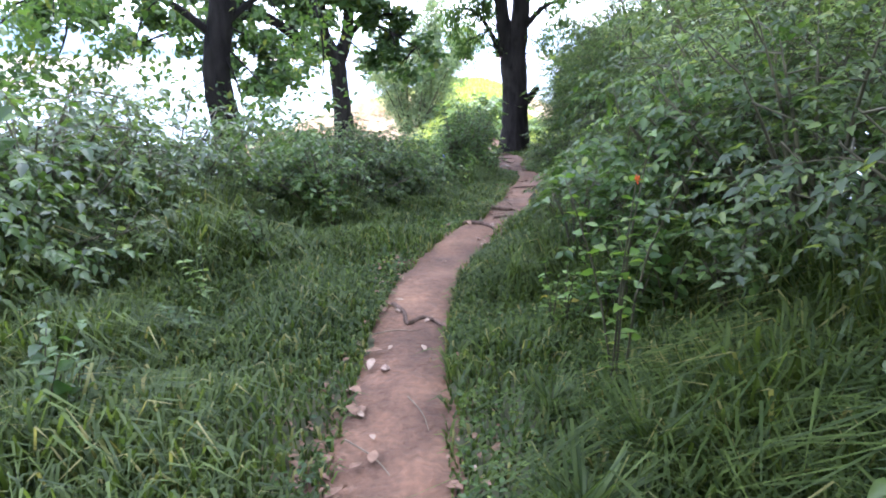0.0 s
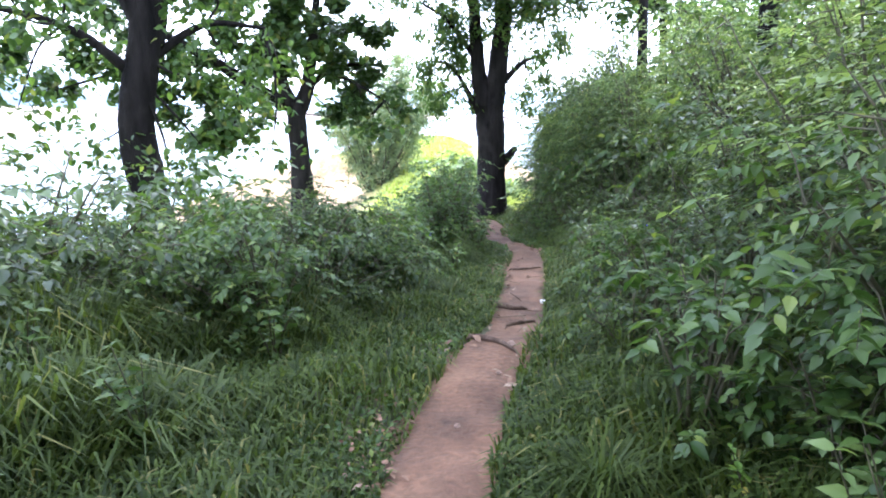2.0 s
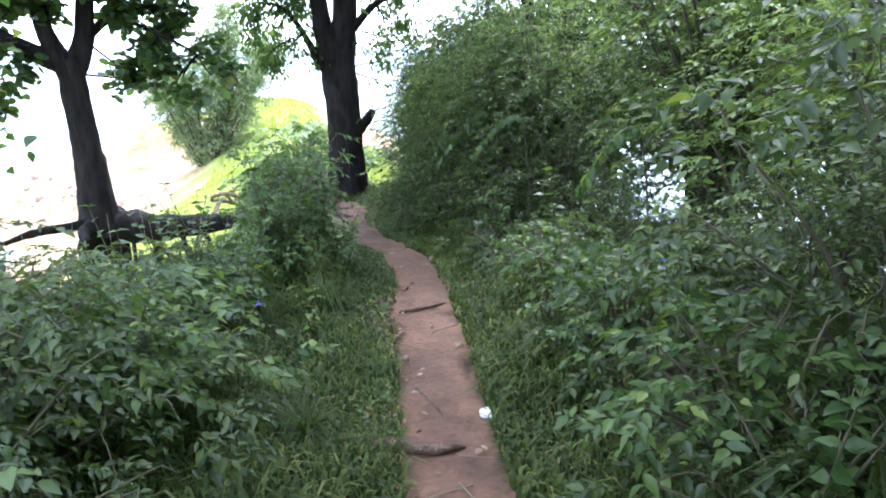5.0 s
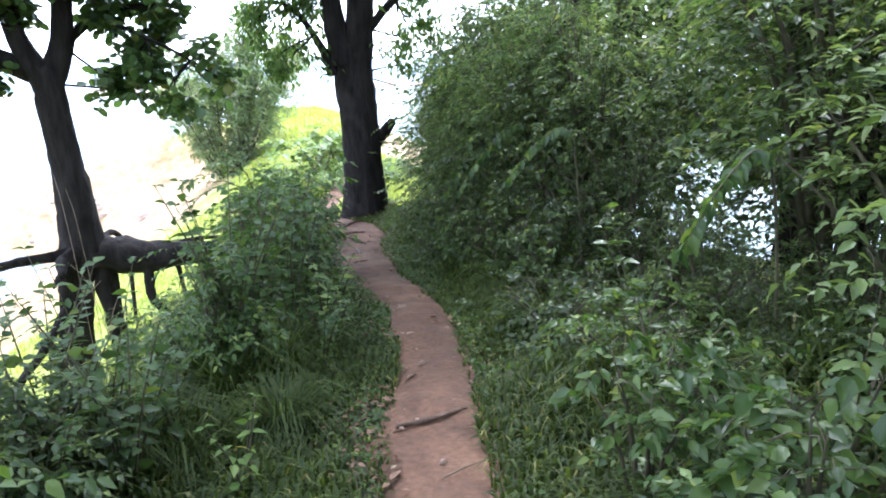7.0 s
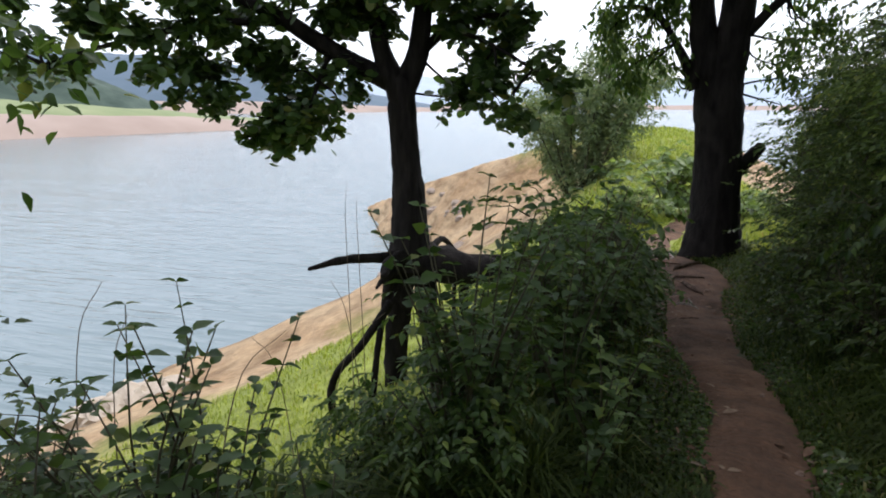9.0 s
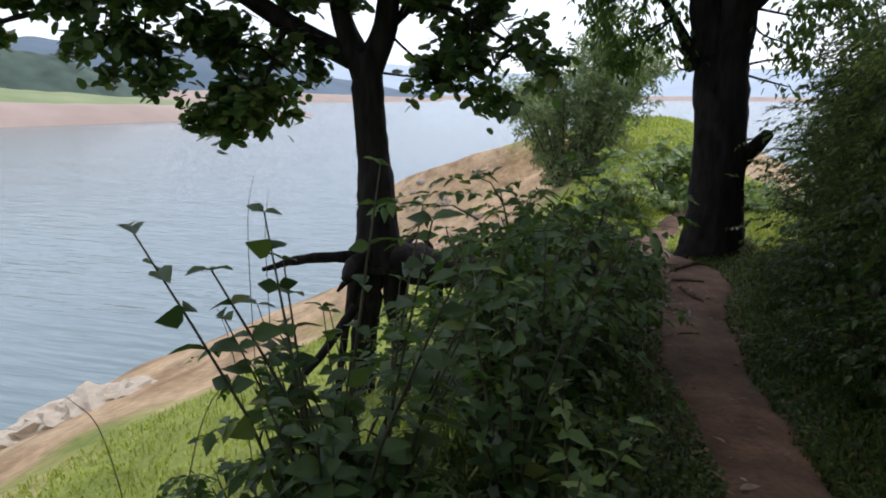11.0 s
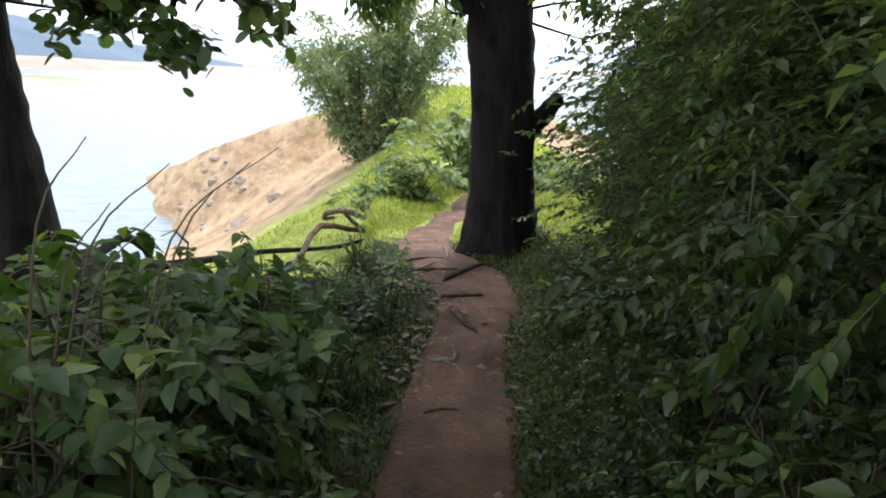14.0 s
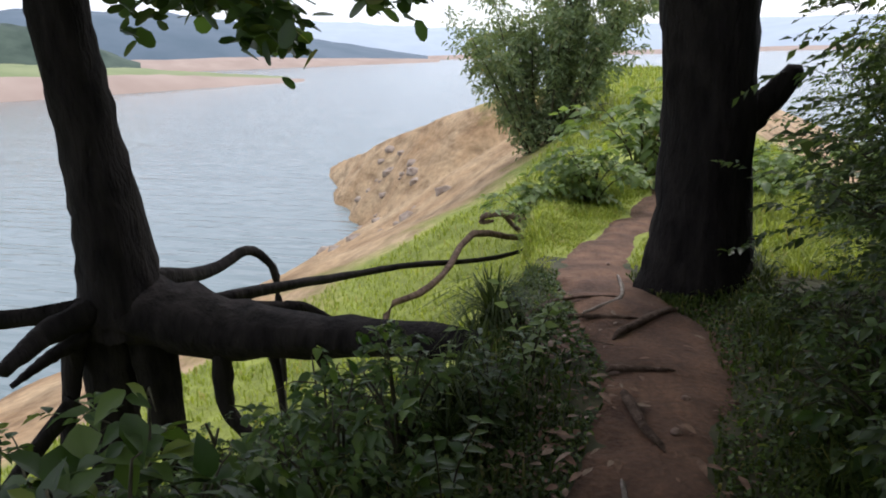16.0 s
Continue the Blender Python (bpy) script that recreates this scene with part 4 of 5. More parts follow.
places += [(0, x, y, s) for x, y, s in [(4.2, 15.8, 1.1), (4.6, 17.1, 1.1), (5.0, 18.2, 1.0), (4.4, 17.7, 0.95), (4.1, 16.5, 0.95), (3.45, 16.2, 0.78), (3.85, 17.3, 0.78), (4.2, 18.4, 0.85), (3.4, 15.2, 0.8), (3.35, 14.2, 0.82), (3.3, 13.3, 0.78), (3.7, 16.8, 0.9), (3.75, 14.7, 0.95), (3.5, 12.5, 0.8), (3.95, 19.8, 0.75), (3.9, 18.9, 0.72)]] + [(1, 4.4, 14.2, 1.1), (1, 5.3, 12.8, 1.15)]
places = [p for p in places if not open_view(p[1], p[2])]
scatter(tall_kinds, places, "tall thicket shrubs")

# bushes on the lake side
left_kinds = [make_bush("bush", 0.7, 1.05, 1700, 0.07, 0.55, WEED, "leafy bush on the edge of the lake bank", "bush", stem_count=12),
              make_bush("bush", 0.8, 1.25, 2800, 0.056, 0.52, THICKET, "dark bush on the edge of the lake bank", "bush", stem_count=14),
              make_bush("bush", 0.48, 1.15, 1500, 0.065, 0.55, WEED, "upright leafy bush between the path and the lake", "bush", stem_count=12)]
places = []
for y in np.arange(2.0, 9.2, 0.8):
    places.append((rng.integers(0, 2), float(path_x(y)) - 2.95 + rng.uniform(-0.4, 0.3), y, rng.uniform(1.2, 1.65)))
for y in np.arange(1.5, 9.5, 1.3):
    places.append((1, float(path_x(y)) - 4.2 + rng.uniform(-0.6, 0.4), y, rng.uniform(1.3, 1.8)))
for y in np.arange(6.2, 8.9, 0.55):
    for off in (rng.uniform(1.5, 1.8), rng.uniform(2.1, 2.7)):
        places.append((rng.integers(0, 2), float(path_x(y)) - off, y + rng.uniform(-0.2, 0.2), rng.uniform(0.7, 0.9)))
places += [(0, -1.15, 7.4, 0.8), (1, -1.5, 8.0, 0.85), (0, -1.0, 8.4, 0.72), (2, -1.7, 8.7, 0.95), (2, -1.35, 7.0, 0.8), (2, -0.75, 8.0, 0.7), (1, -2.2, 8.9, 0.95), (1, -1.4, 7.2, 0.85), (1, -1.0, 7.6, 0.85), (0, -0.6, 7.8, 0.88), (1, -1.3, 8.1, 0.9), (1, -0.8, 8.6, 0.8), (1, -1.75, 7.6, 1.0), (1, -1.9, 8.3, 1.05), (1, -1.5, 7.9, 0.95), (2, -1.6, 7.3, 1.0), (1, -1.2, 7.5, 0.92)]
places += [(1, -2.6, 4.2, 1.1), (1, -2.75, 5.2, 1.15), (1, -2.5, 5.9, 1.0), (0, -2.9, 3.6, 1.1), (1, -3.4, 6.3, 1.25)]
for y in np.arange(10.4, 15.2, 0.6):
    off = np.interp(y, [8, 10, 11.1, 11.5, 13.5, 14.2, 16.4], [1.8, 1.7, 1.4, 1.02, 1.0, 1.1, 1.0])
    places.append((2, float(path_x(y)) - off + rng.uniform(-0.15, 0.05), y, np.interp(y, [10, 11.1, 11.7, 13.5, 14.4, 15.2], [0.45, 0.55, 1.08, 1.1, 0.95, 0.55]) * rng.uniform(0.9, 1.1)))
places += [(2, 0.15, 10.42, 0.75), (2, 0.25, 10.5, 0.5), (0, -0.1, 10.6, 0.6), (1, -0.6, 9.1, 0.7), (1, -0.9, 9.4, 0.75), (1, -1.2, 9.1, 0.8)]
places += [(0, 0.05, 16.6, 0.72), (1, -0.45, 16.1, 0.8), (0, -0.9, 16.5, 0.85), (1, 0.1, 15.7, 0.6), (0, -0.5, 17.0, 0.7), (1, -1.2, 15.6, 0.85)]
places += [(1, -3.0, 4.6, 1.45), (1, -3.3, 5.6, 1.5), (1, -2.95, 6.6, 1.35), (1, -3.6, 7.4, 1.5), (1, -3.5, 3.6, 1.4)]
scatter(left_kinds, places, "bushes along the lake bank")

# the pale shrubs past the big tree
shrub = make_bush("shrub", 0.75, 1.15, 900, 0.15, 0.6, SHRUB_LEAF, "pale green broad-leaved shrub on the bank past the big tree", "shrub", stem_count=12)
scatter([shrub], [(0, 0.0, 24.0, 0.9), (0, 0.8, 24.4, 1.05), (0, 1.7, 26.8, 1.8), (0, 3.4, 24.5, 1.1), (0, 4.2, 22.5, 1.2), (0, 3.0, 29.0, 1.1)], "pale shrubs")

# weeds
weed_kinds = [make_weed("weed", 0.6, 8, 0.10, 0.62, WEED, "upright broad-leaved green weed beside the path", 4), make_weed("weed", 0.45, 7, 0.085, 0.6, WEED, "leafy green weed with paired leaves", 5),
              make_weed("weed", 0.75, 9, 0.11, 0.5, SHRUB_LEAF, "tall pale green weed among grass", 3), make_weed("weed", 0.5, 7, 0.07, 0.55, YOUNG_LEAF, "young yellow-green weed among grass", 3)]
places = []
for k in range(150):
    y = rng.uniform(1.5, 18.0)
    lake_side = rng.uniform() < 0.6
    if lake_side:
        far = np.interp(y, [0, 9, 9.8, 12, 12.6, 16, 18], [2.4, 2.0, 0.8, 0.9, 1.5, 1.0, 0.8])
        x = path_x(y) - rng.uniform(path_half(y) + 0.35, max(far, path_half(y) + 0.5)) if y > 8 else path_x(y) - rng.uniform(1.1, 2.6)
    else:
        y = max(y, 3.4)
        x = path_x(y) + rng.uniform(path_half(y) + 0.45, 1.6)
    places.append((rng.choice([0, 0, 1, 1, 2, 3]), float(x), float(y), rng.uniform(0.6, 1.1)))
scatter(weed_kinds, places, "weeds along the path")
creeper = make_weed("creeper", 1.25, 9, 0.125, 0.58, WEED, "creeper with large heart-shaped green leaves", 3)
scatter([creeper], [(0, 2.75, 13.6, 1.0), (0, 2.9, 15.2, 1.1), (0, 2.7, 16.4, 0.8), (0, 2.55, 11.6, 1.0), (0, 2.45, 9.8, 1.0), (0, 2.3, 8.2, 1.0)], "creepers in the thicket")
broad = make_bush("broad_leaved_weed", 0.42, 0.95, 330, 0.085, 0.6, WEED, "waist-high broad-leaved weed leaning over the path", "weed", stem_count=8, split=True)
scatter([broad], [(0, 0.92, 4.4, 0.9), (0, 1.2, 4.8, 1.0), (0, 1.25, 4.0, 0.85), (0, 1.6, 4.4, 1.05), (0, 1.25, 5.5, 0.9), (0, 1.75, 6.9, 0.95), (0, 1.9, 7.9, 0.9), (0, 1.75, 8.5, 0.85), (0, 1.5, 3.2, 0.9),
                  (0, 0.35, 15.8, 0.9), (0, 0.1, 16.1, 1.05), (0, -0.1, 16.45, 1.15), (0, 0.5, 16.2, 0.75), (0, 0.25, 16.55, 0.95), (0, -0.35, 16.2, 1.2), (0, 0.68, 14.1, 1.1), (0, 0.45, 13.9, 1.2), (0, 0.8, 14.55, 0.9), (0, 0.25, 14.3, 1.1), (0, 0.55, 14.5, 1.05), (0, -0.05, 14.3, 1.1), (0, 0.5, 13.4, 1.25), (0, 0.62, 12.9, 1.1), (0, 0.3, 13.2, 1.25), (0, 0.68, 13.6, 1.0)], "broad-leaved weeds")
# darker copy of the weed above, thicket shade put into its leaves
shade = make_bush("broad_leaved_weed", 0.45, 1.0, 420, 0.08, 0.55, THICKET, "broad-leaved weed at the foot of the thicket, shade put into its leaf colour", "weed", stem_count=8, split=True)
scatter([shade], [(0, 2.8, 12.6, 1.1), (0, 2.65, 13.3, 1.0), (0, 2.8, 14.4, 1.1), (0, 2.7, 15.3, 1.0), (0, 2.8, 16.2, 0.95), (0, 2.6, 11.6, 0.9), (0, 2.75, 17.1, 0.9)], "shaded broad-leaved weeds")


def arching_branch(foot, knee, tip, leaf, mat, label):
    """A long shoot out of the thicket, bending over under two rows of hanging leaves."""
    ob = new("arching_branch")
    z = float(land(*foot))
    ob.location = (*foot, z)
    o = np.array([*foot, z])
    line = [(0, 0, -0.05), tuple((np.array(knee) - o) * [0.5, 0.5, 0.75]), tuple(np.array(knee) - o), tuple((np.array(knee) + tip) / 2 - o + [0, 0, 0.08]), tuple(np.array(tip) - o)]
    part("stem", tubes("stem", [(line, [0.009, 0.008, 0.006, 0.004, 0.002])], STEM, 6, 0.05, 20), ob)
    run = spline(line, 40)[17:]
    way = np.gradient(run, axis=0)
    way /= np.linalg.norm(way, axis=1)[:, None]
    side = np.cross(way, [0, 0, 1.0])
    at, to = np.repeat(run, 2, 0), []
    for w, q in zip(way, side):
        for e in (-1, 1):
            to.append(0.5 * w + e * 0.8 * q + [0, 0, -0.55] + rng.normal(0, 0.12, 3))
    part("foliage", leaves("foliage", at, np.array(to), leaf * rng.uniform(0.75, 1.15, len(at)), 0.55, mat, 0.3), ob, "drooping pointed leaves")
    return tagged(ob, label, "branch", "arching branches")


for foot, knee, tip, leaf in [((3.05, 13.3), (2.85, 13.25, 0.62), (2.3, 13.15, 0.16), 0.085), ((3.0, 13.7), (2.75, 13.6, 0.55), (2.2, 13.42, 0.06), 0.08), ((3.1, 12.6), (2.8, 12.6, 0.85), (2.25, 12.5, 0.46), 0.09),
                              ((3.1, 14.0), (2.85, 13.9, 0.7), (2.4, 13.7, 0.26), 0.08), ((3.05, 15.0), (2.8, 14.9, 0.5), (2.35, 14.75, 0.1), 0.08), ((2.9, 11.4), (2.65, 11.3, 0.9), (2.15, 11.2, 0.55), 0.085), ((2.9, 9.2), (2.6, 9.1, 0.95), (2.1, 8.9, 0.6), 0.09)]:
    arching_branch(foot, knee, np.array(tip), leaf, WEED, "long leafy shoot arching out of the thicket")
bank_weeds = [(int(rng.integers(0, 3)), float(rng.uniform(-0.1, 0.6)), float(rng.uniform(14.6, 17.0)), rng.uniform(0.5, 0.75)) for _ in range(30)] + [(int(rng.integers(0, 3)), float(rng.uniform(-1.3, 0.4)), float(rng.uniform(15.2, 17.4)), rng.uniform(0.9, 1.35)) for _ in range(34)]
for k, x, y, s in bank_weeds:
    tagged(again(weed_kinds[k], x, y, s), group="weeds along the path")
shore_kinds = make_weed("lakeside_shrub", 1.15, 13, 0.088, 0.68, ROUND_LEAF, "dark round-leaved sapling on the lake bank", 8)
scatter([shore_kinds], [(0, -1.15, 9.5, 0.9), (0, -0.75, 9.6, 0.85), (0, -1.6, 9.6, 0.95), (0, -2.0, 9.9, 1.0), (0, -1.35, 9.9, 0.9), (0, -0.5, 9.4, 1.0), (0, -0.12, 9.15, 0.85), (0, -0.3, 8.8, 0.8), (0, -0.85, 9.25, 0.9), (0, 0.2, 10.42, 1.08), (0, 0.27, 10.52, 1.1), (0, 0.12, 10.55, 1.0), (0, 0.3, 10.36, 0.85), (0, 0.2, 10.7, 0.8), (0, -0.42, 9.3, 0.95), (0, -0.7, 9.05, 0.9), (0, -0.25, 9.4, 0.85), (0, -1.0, 9.2, 0.95), (0, 0.52, 11.1, 1.05), (0, 0.62, 11.5, 1.0), (0, 0.45, 11.7, 0.95), (0, 0.7, 12.2, 0.95), (0, 0.1, 12.4, 0.95), (0, 0.1, 13.3, 0.8)], "saplings on the lake bank")
flowers = make_weed("flowering_weed", 0.7, 7, 0.07, 0.55, WEED, "weed with a small violet flower", 2, BLUE_PETAL)
scatter([flowers], [(0, 1.75, 5.6, 1.0), (0, 2.1, 7.6, 1.1), (0, -0.2, 8.2, 0.9), (0, 1.9, 4.7, 1.2)], "violet flowering weeds")
red = make_weed("flowering_weed", 1.05, 12, 0.07, 0.6, YOUNG_LEAF, "yellow-green weed with one orange-red flower", 4, PETAL)
tip = TIPS[red.name]
red.matrix_basis = Matrix.LocRotScale((0.72 - tip[0], 2.45 - tip[1], float(land(0.72 - tip[0], 2.45 - tip[1])) - 0.02), None, (1, 1, 1.08 / tip[2]))

# dry stalks on the lake bank
for x, y, tip in [(0.7, 12.8, (0.83, 12.94, 0.70)), (0.72, 12.8, (0.96, 12.98, 0.65)), (0.8, 12.9, (1.08, 13.08, 0.64)), (0.6, 12.7, (0.67, 12.8, 0.72)), (0.7, 12.85, (0.86, 12.94, 0.58)), (0.72, 12.85, (0.93, 12.97, 0.55)),
                  (0.7, 13.1, (1.03, 13.5, 0.62)), (-1.0, 12.0, (-1.24, 12.49, 0.62)), (-0.95, 12.1, (-1.18, 12.53, 0.5)), (-0.85, 10.9, (-1.05, 10.85, -0.02)), (-0.7, 11.5, (-1.0, 11.69, 0.08)),
                  (-0.9, 9.7, (-0.95, 9.9, 0.42)), (-0.6, 9.8, (-0.35, 10.0, 0.38)), (-1.3, 9.6, (-1.5, 9.8, 0.45)), (-1.2, 9.8, (-1.15, 10.0, 0.5)), (-1.7, 9.7, (-1.95, 9.9, 0.4)), (-0.7, 10.9, (-0.4, 11.1, 0.1))]:
    z = float(land(x, y))
    dx, dy, h = tip[0] - x, tip[1] - y, tip[2] - z
    stalk = new("dry_stalk", tubes("dry_stalk", [([(0, 0, -0.1), (dx * 0.15, dy * 0.1, h * 0.5), (dx * 0.5, dy * 0.4, h * 0.88), (dx, dy, h)], [0.0035, 0.003, 0.0022, 0.0012])], DRY_STEM, 5, 0.05, 14))
    stalk.location = (x, y, z)
    tagged(stalk, "thin bent dry stalk on the lake bank", "stalk", "dry stalks")

# ---------------------------------------------------------------- grass


def grass_patch(name, n, span, side, near, far, height, mat, label, wide=0.006, lean=(0.2, 0.9)):
    y = rng.uniform(*span, n)
    d = near + (far - near) * rng.uniform(0, 1, n) ** 1.2
    x = path_x(y) + side * (path_half(y) + d)
    clump = 0.75 + 0.5 * wave(x, y, 0.28, 41)
    keep = rng.uniform(0, 1, n) < np.clip(0.55 + 0.7 * wave(x, y, 0.4, 42) + d * 0.5, 0.25, 1)
    if side < 0:
        keep &= d + path_half(y) < np.interp(y, RIDGE[:, 0], RIDGE[:, 3]) + 0.15
    x, y, d, clump = x[keep], y[keep], d[keep], clump[keep]
    h = height * np.clip(0.28 + d * 0.95, 0.3, 1.5) * np.clip(clump, 0.4, 1.4) * rng.uniform(0.6, 1.15, len(x))
    at = np.stack([x, y, land(x, y) - 0.015], 1)
    me = blades(name, at, h, rng.uniform(0.6, 1.3, len(x)) * wide, rng.uniform(*lean, len(x)), mat)
    return tagged(new(name, me), label, "grass", kind="stuff")


grass_patch("lake_side_grass", 95000, (0.3, 11.0), -1, -0.07, 2.9, 0.42, SHADE_GRASS, "lush green grass on the lake side of the path", 0.013)
grass_patch("lake_side_grass", 22000, (11.0, 20.0), -1, -0.03, 1.4, 0.28, SHADE_GRASS, "rank green grass on the edge of the bank", 0.014)
grass_patch("thicket_side_grass", 56000, (0.3, 10.0), 1, -0.08, 1.8, 0.48, SHADE_GRASS, "long arching grass under the thicket", 0.014)
grass_patch("thicket_side_grass", 26000, (10.0, 20.0), 1, -0.08, 1.0, 0.32, SHADE_GRASS, "grass crowding the edge of the path", 0.015)
grass_patch("far_side_grass", 16000, (20.0, 27.0), -1, 0.03, 1.4, 0.26, SUN_GRASS, "yellow-green grass beside the path, sunlight put into its colour", 0.014)
grass_patch("far_side_grass", 16000, (20.0, 30.0), 1, 0.05, 3.0, 0.32, SUN_GRASS, "yellow-green grass past the big tree, sunlight put into its colour", 0.016)


def make_tussock(height, count, label):
    """A tuft of long blades arching out from one root."""
    a, q = rng.uniform(0, 6.28, count), rng.uniform(0, 0.09, count)
    at = np.stack([q * np.cos(a), q * np.sin(a), np.full(count, -0.03)], 1)
    me = blades("grass_tussock", at, height * rng.uniform(0.55, 1.1, count), rng.uniform(0.009, 0.019, count), rng.uniform(0.6, 1.3, count), SHADE_GRASS)
    return tagged(new("grass_tussock", me), label, "grass tussock", "grass tussocks")


tufts = [make_tussock(0.55, 110, "tall tussock of arching green grass beside the path"), make_tussock(0.45, 90, "small tussock of arching green grass"), make_tussock(0.66, 130, "long-bladed tussock of green grass under the thicket")]
places = []
for k in range(90):
    y = rng.uniform(0.8, 18.5)
    side = 1 if rng.uniform() < 0.62 else -1
    d = rng.uniform(0.25, 1.25) if side > 0 else rng.uniform(0.35, 2.3 if y < 9 else 0.9)
    places.append((int(rng.integers(0, 3)), float(path_x(y) + side * (path_half(y) + d)), float(y), rng.uniform(0.6, 1.0) * min(1, 0.55 + 0.4 * d)))
scatter(tufts, places, "grass tussocks")


def cover_patch(name, n, span, side, far, label):
    """Small creeping leaves close to the ground."""
    y = rng.uniform(*span, n)
    d = far * rng.uniform(0, 1, n) ** 1.5
    x = path_x(y) + side * (path_half(y) - 0.02 + d)
    keep = rng.uniform(0, 1, n) < np.clip(0.6 + 0.8 * wave(x, y, 0.3, 51), 0.08, 1)
    x, y, d = x[keep], y[keep], d[keep]
    m = len(x)
    at = np.stack([x, y, land(x, y) + rng.uniform(0.01, 0.06, m) + np.clip(d, 0, 1) * rng.uniform(0, 0.1, m)], 1)
    me = leaves(name, at, unit(m) * [1, 1, 0.35] + [0, 0, 0.15], rng.uniform(0.02, 0.045, m), 0.6, WEED, 0.2, False)
    return tagged(new(name, me), label, "ground cover", kind="stuff")


cover_patch("ground_cover", 13000, (0.8, 11.0), -1, 1.2, "small creeping leaves along the path edge")
cover_patch("ground_cover", 9000, (11.0, 19.5), -1, 0.8, "small creeping leaves along the bank edge")
cover_patch("ground_cover", 24000, (0.8, 19.5), 1, 1.0, "small creeping leaves under the thicket")


def bank_patch(name, n, xs, ys, height, label, wide):
    x, y = rng.uniform(*xs, n), rng.uniform(*ys, n)
    z = land(x, y)
    keep = (z > -5.2 + 0.19 * np.clip(y - 20, 0, 22) + 0.5 * wave(x, y, 2.5, 44)) & ((y > 30) | (path_x(y) - x > 1.6))
    x, y, z = x[keep], y[keep], z[keep]
    m = len(x)
    me = blades(name, np.stack([x, y, z - 0.02], 1), height * rng.uniform(0.5, 1.2, m), wide * rng.uniform(0.6, 1.3, m), rng.uniform(0.2, 0.9, m), SUN_GRASS)
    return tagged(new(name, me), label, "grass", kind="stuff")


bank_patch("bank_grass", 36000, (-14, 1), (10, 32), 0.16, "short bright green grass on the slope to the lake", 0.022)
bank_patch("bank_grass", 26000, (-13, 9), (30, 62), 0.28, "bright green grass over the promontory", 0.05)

# ---------------------------------------------------------------- on the path


def ground_root(name, line, radii, mat, label, lift=0.15):
    """A root lying half buried along the ground."""
    fine = spline([(x, y, 0) for x, y in line], 3 * len(line) + 4)
    r = np.interp(np.linspace(0, 1, len(fine)), np.linspace(0, 1, len(radii)), radii)
    r = r * 0.8
    r[0], r[1], r[-1] = r[0] * 0.35, r[1] * 0.8, r[-1] * 0.5
    sag = np.zeros(len(fine))
    sag[0], sag[-1] = -0.03, -0.015
    pts_ = [(p[0], p[1], float(land(p[0], p[1])) + 0.042 + q * lift + s) for p, q, s in zip(fine, r, sag)]
    ob = new(name, tubes(name, [(pts_, list(r))], mat, 8, 0.12, len(pts_)))
    return tagged(ob, label, "root", "roots across the path")


for line, radii, mat, label in [
        ([(0.18, 6.33), (0.33, 6.21), (0.47, 5.92)], [0.028, 0.025, 0.012], ROOT, "root lying across the red soil path"),
        ([(0.5, 6.68), (0.62, 6.8), (0.79, 6.93)], [0.014, 0.02, 0.01], ROOT, "short brown root on the path"),
        ([(0.4, 7.56), (0.53, 7.5), (0.66, 7.44), (0.82, 7.45)], [0.03, 0.045, 0.035, 0.015], ROOT, "thick gnarled root forming a step in the path"),
        ([(0.98, 9.6), (1.2, 9.62), (1.42, 9.7)], [0.014, 0.018, 0.01], ROOT, "thin root crossing the path"),
        ([(0.77, 8.2), (0.8, 7.95), (0.82, 7.72)], [0.012, 0.012, 0.008], ROOT, "thin root along the path"),
        ([(-0.35, 3.95), (-0.25, 3.75), (-0.22, 3.58), (-0.12, 3.68), (0.02, 3.5)], [0.02, 0.018, 0.016, 0.014, 0.01], ROOT, "crooked root surfacing in the path"),
        ([(0.62, 17.5), (0.85, 18.4), (0.99, 18.72), (1.5, 18.99)], [0.03, 0.025, 0.022, 0.012], ROOT, "long thin root fanning from the big tree"),
        ([(1.05, 18.33), (1.3, 18.38), (1.6, 18.47)], [0.02, 0.024, 0.015], ROOT, "thin root across the path"),
        ([(1.42, 18.0), (1.62, 18.37), (1.88, 18.8)], [0.032, 0.04, 0.03], ROOT, "thick worn root below the big tree"),
        ([(1.4, 17.47), (1.6, 17.5), (1.82, 17.55)], [0.03, 0.024, 0.012], ROOT, "root making a step in the path"),
        ([(1.5, 17.2), (1.56, 17.0), (1.63, 16.78), (1.72, 16.6)], [0.03, 0.036, 0.032, 0.015], ROOT, "stout knobbly root beside the path"),
        ([(1.4, 19.9), (1.46, 19.0), (1.3, 18.6), (1.17, 18.43)], [0.02, 0.022, 0.018, 0.01], PALE_ROOT, "bleached root on the trodden soil"),
        ([(1.36, 16.02), (1.5, 16.0), (1.54, 16.1), (1.52, 16.32)], [0.018, 0.022, 0.018, 0.012], PALE_ROOT, "bleached hooked root at the path edge"),
        ([(1.45, 16.0), (1.54, 15.9), (1.6, 15.72)], [0.014, 0.012, 0.007], PALE_ROOT, "thin bleached root tip"),
        ([(1.35, 15.1), (1.45, 15.15), (1.56, 15.14)], [0.009, 0.01, 0.006], ROOT, "thin twig-like root on the path")]:
    ground_root("root", line, radii, mat, label)

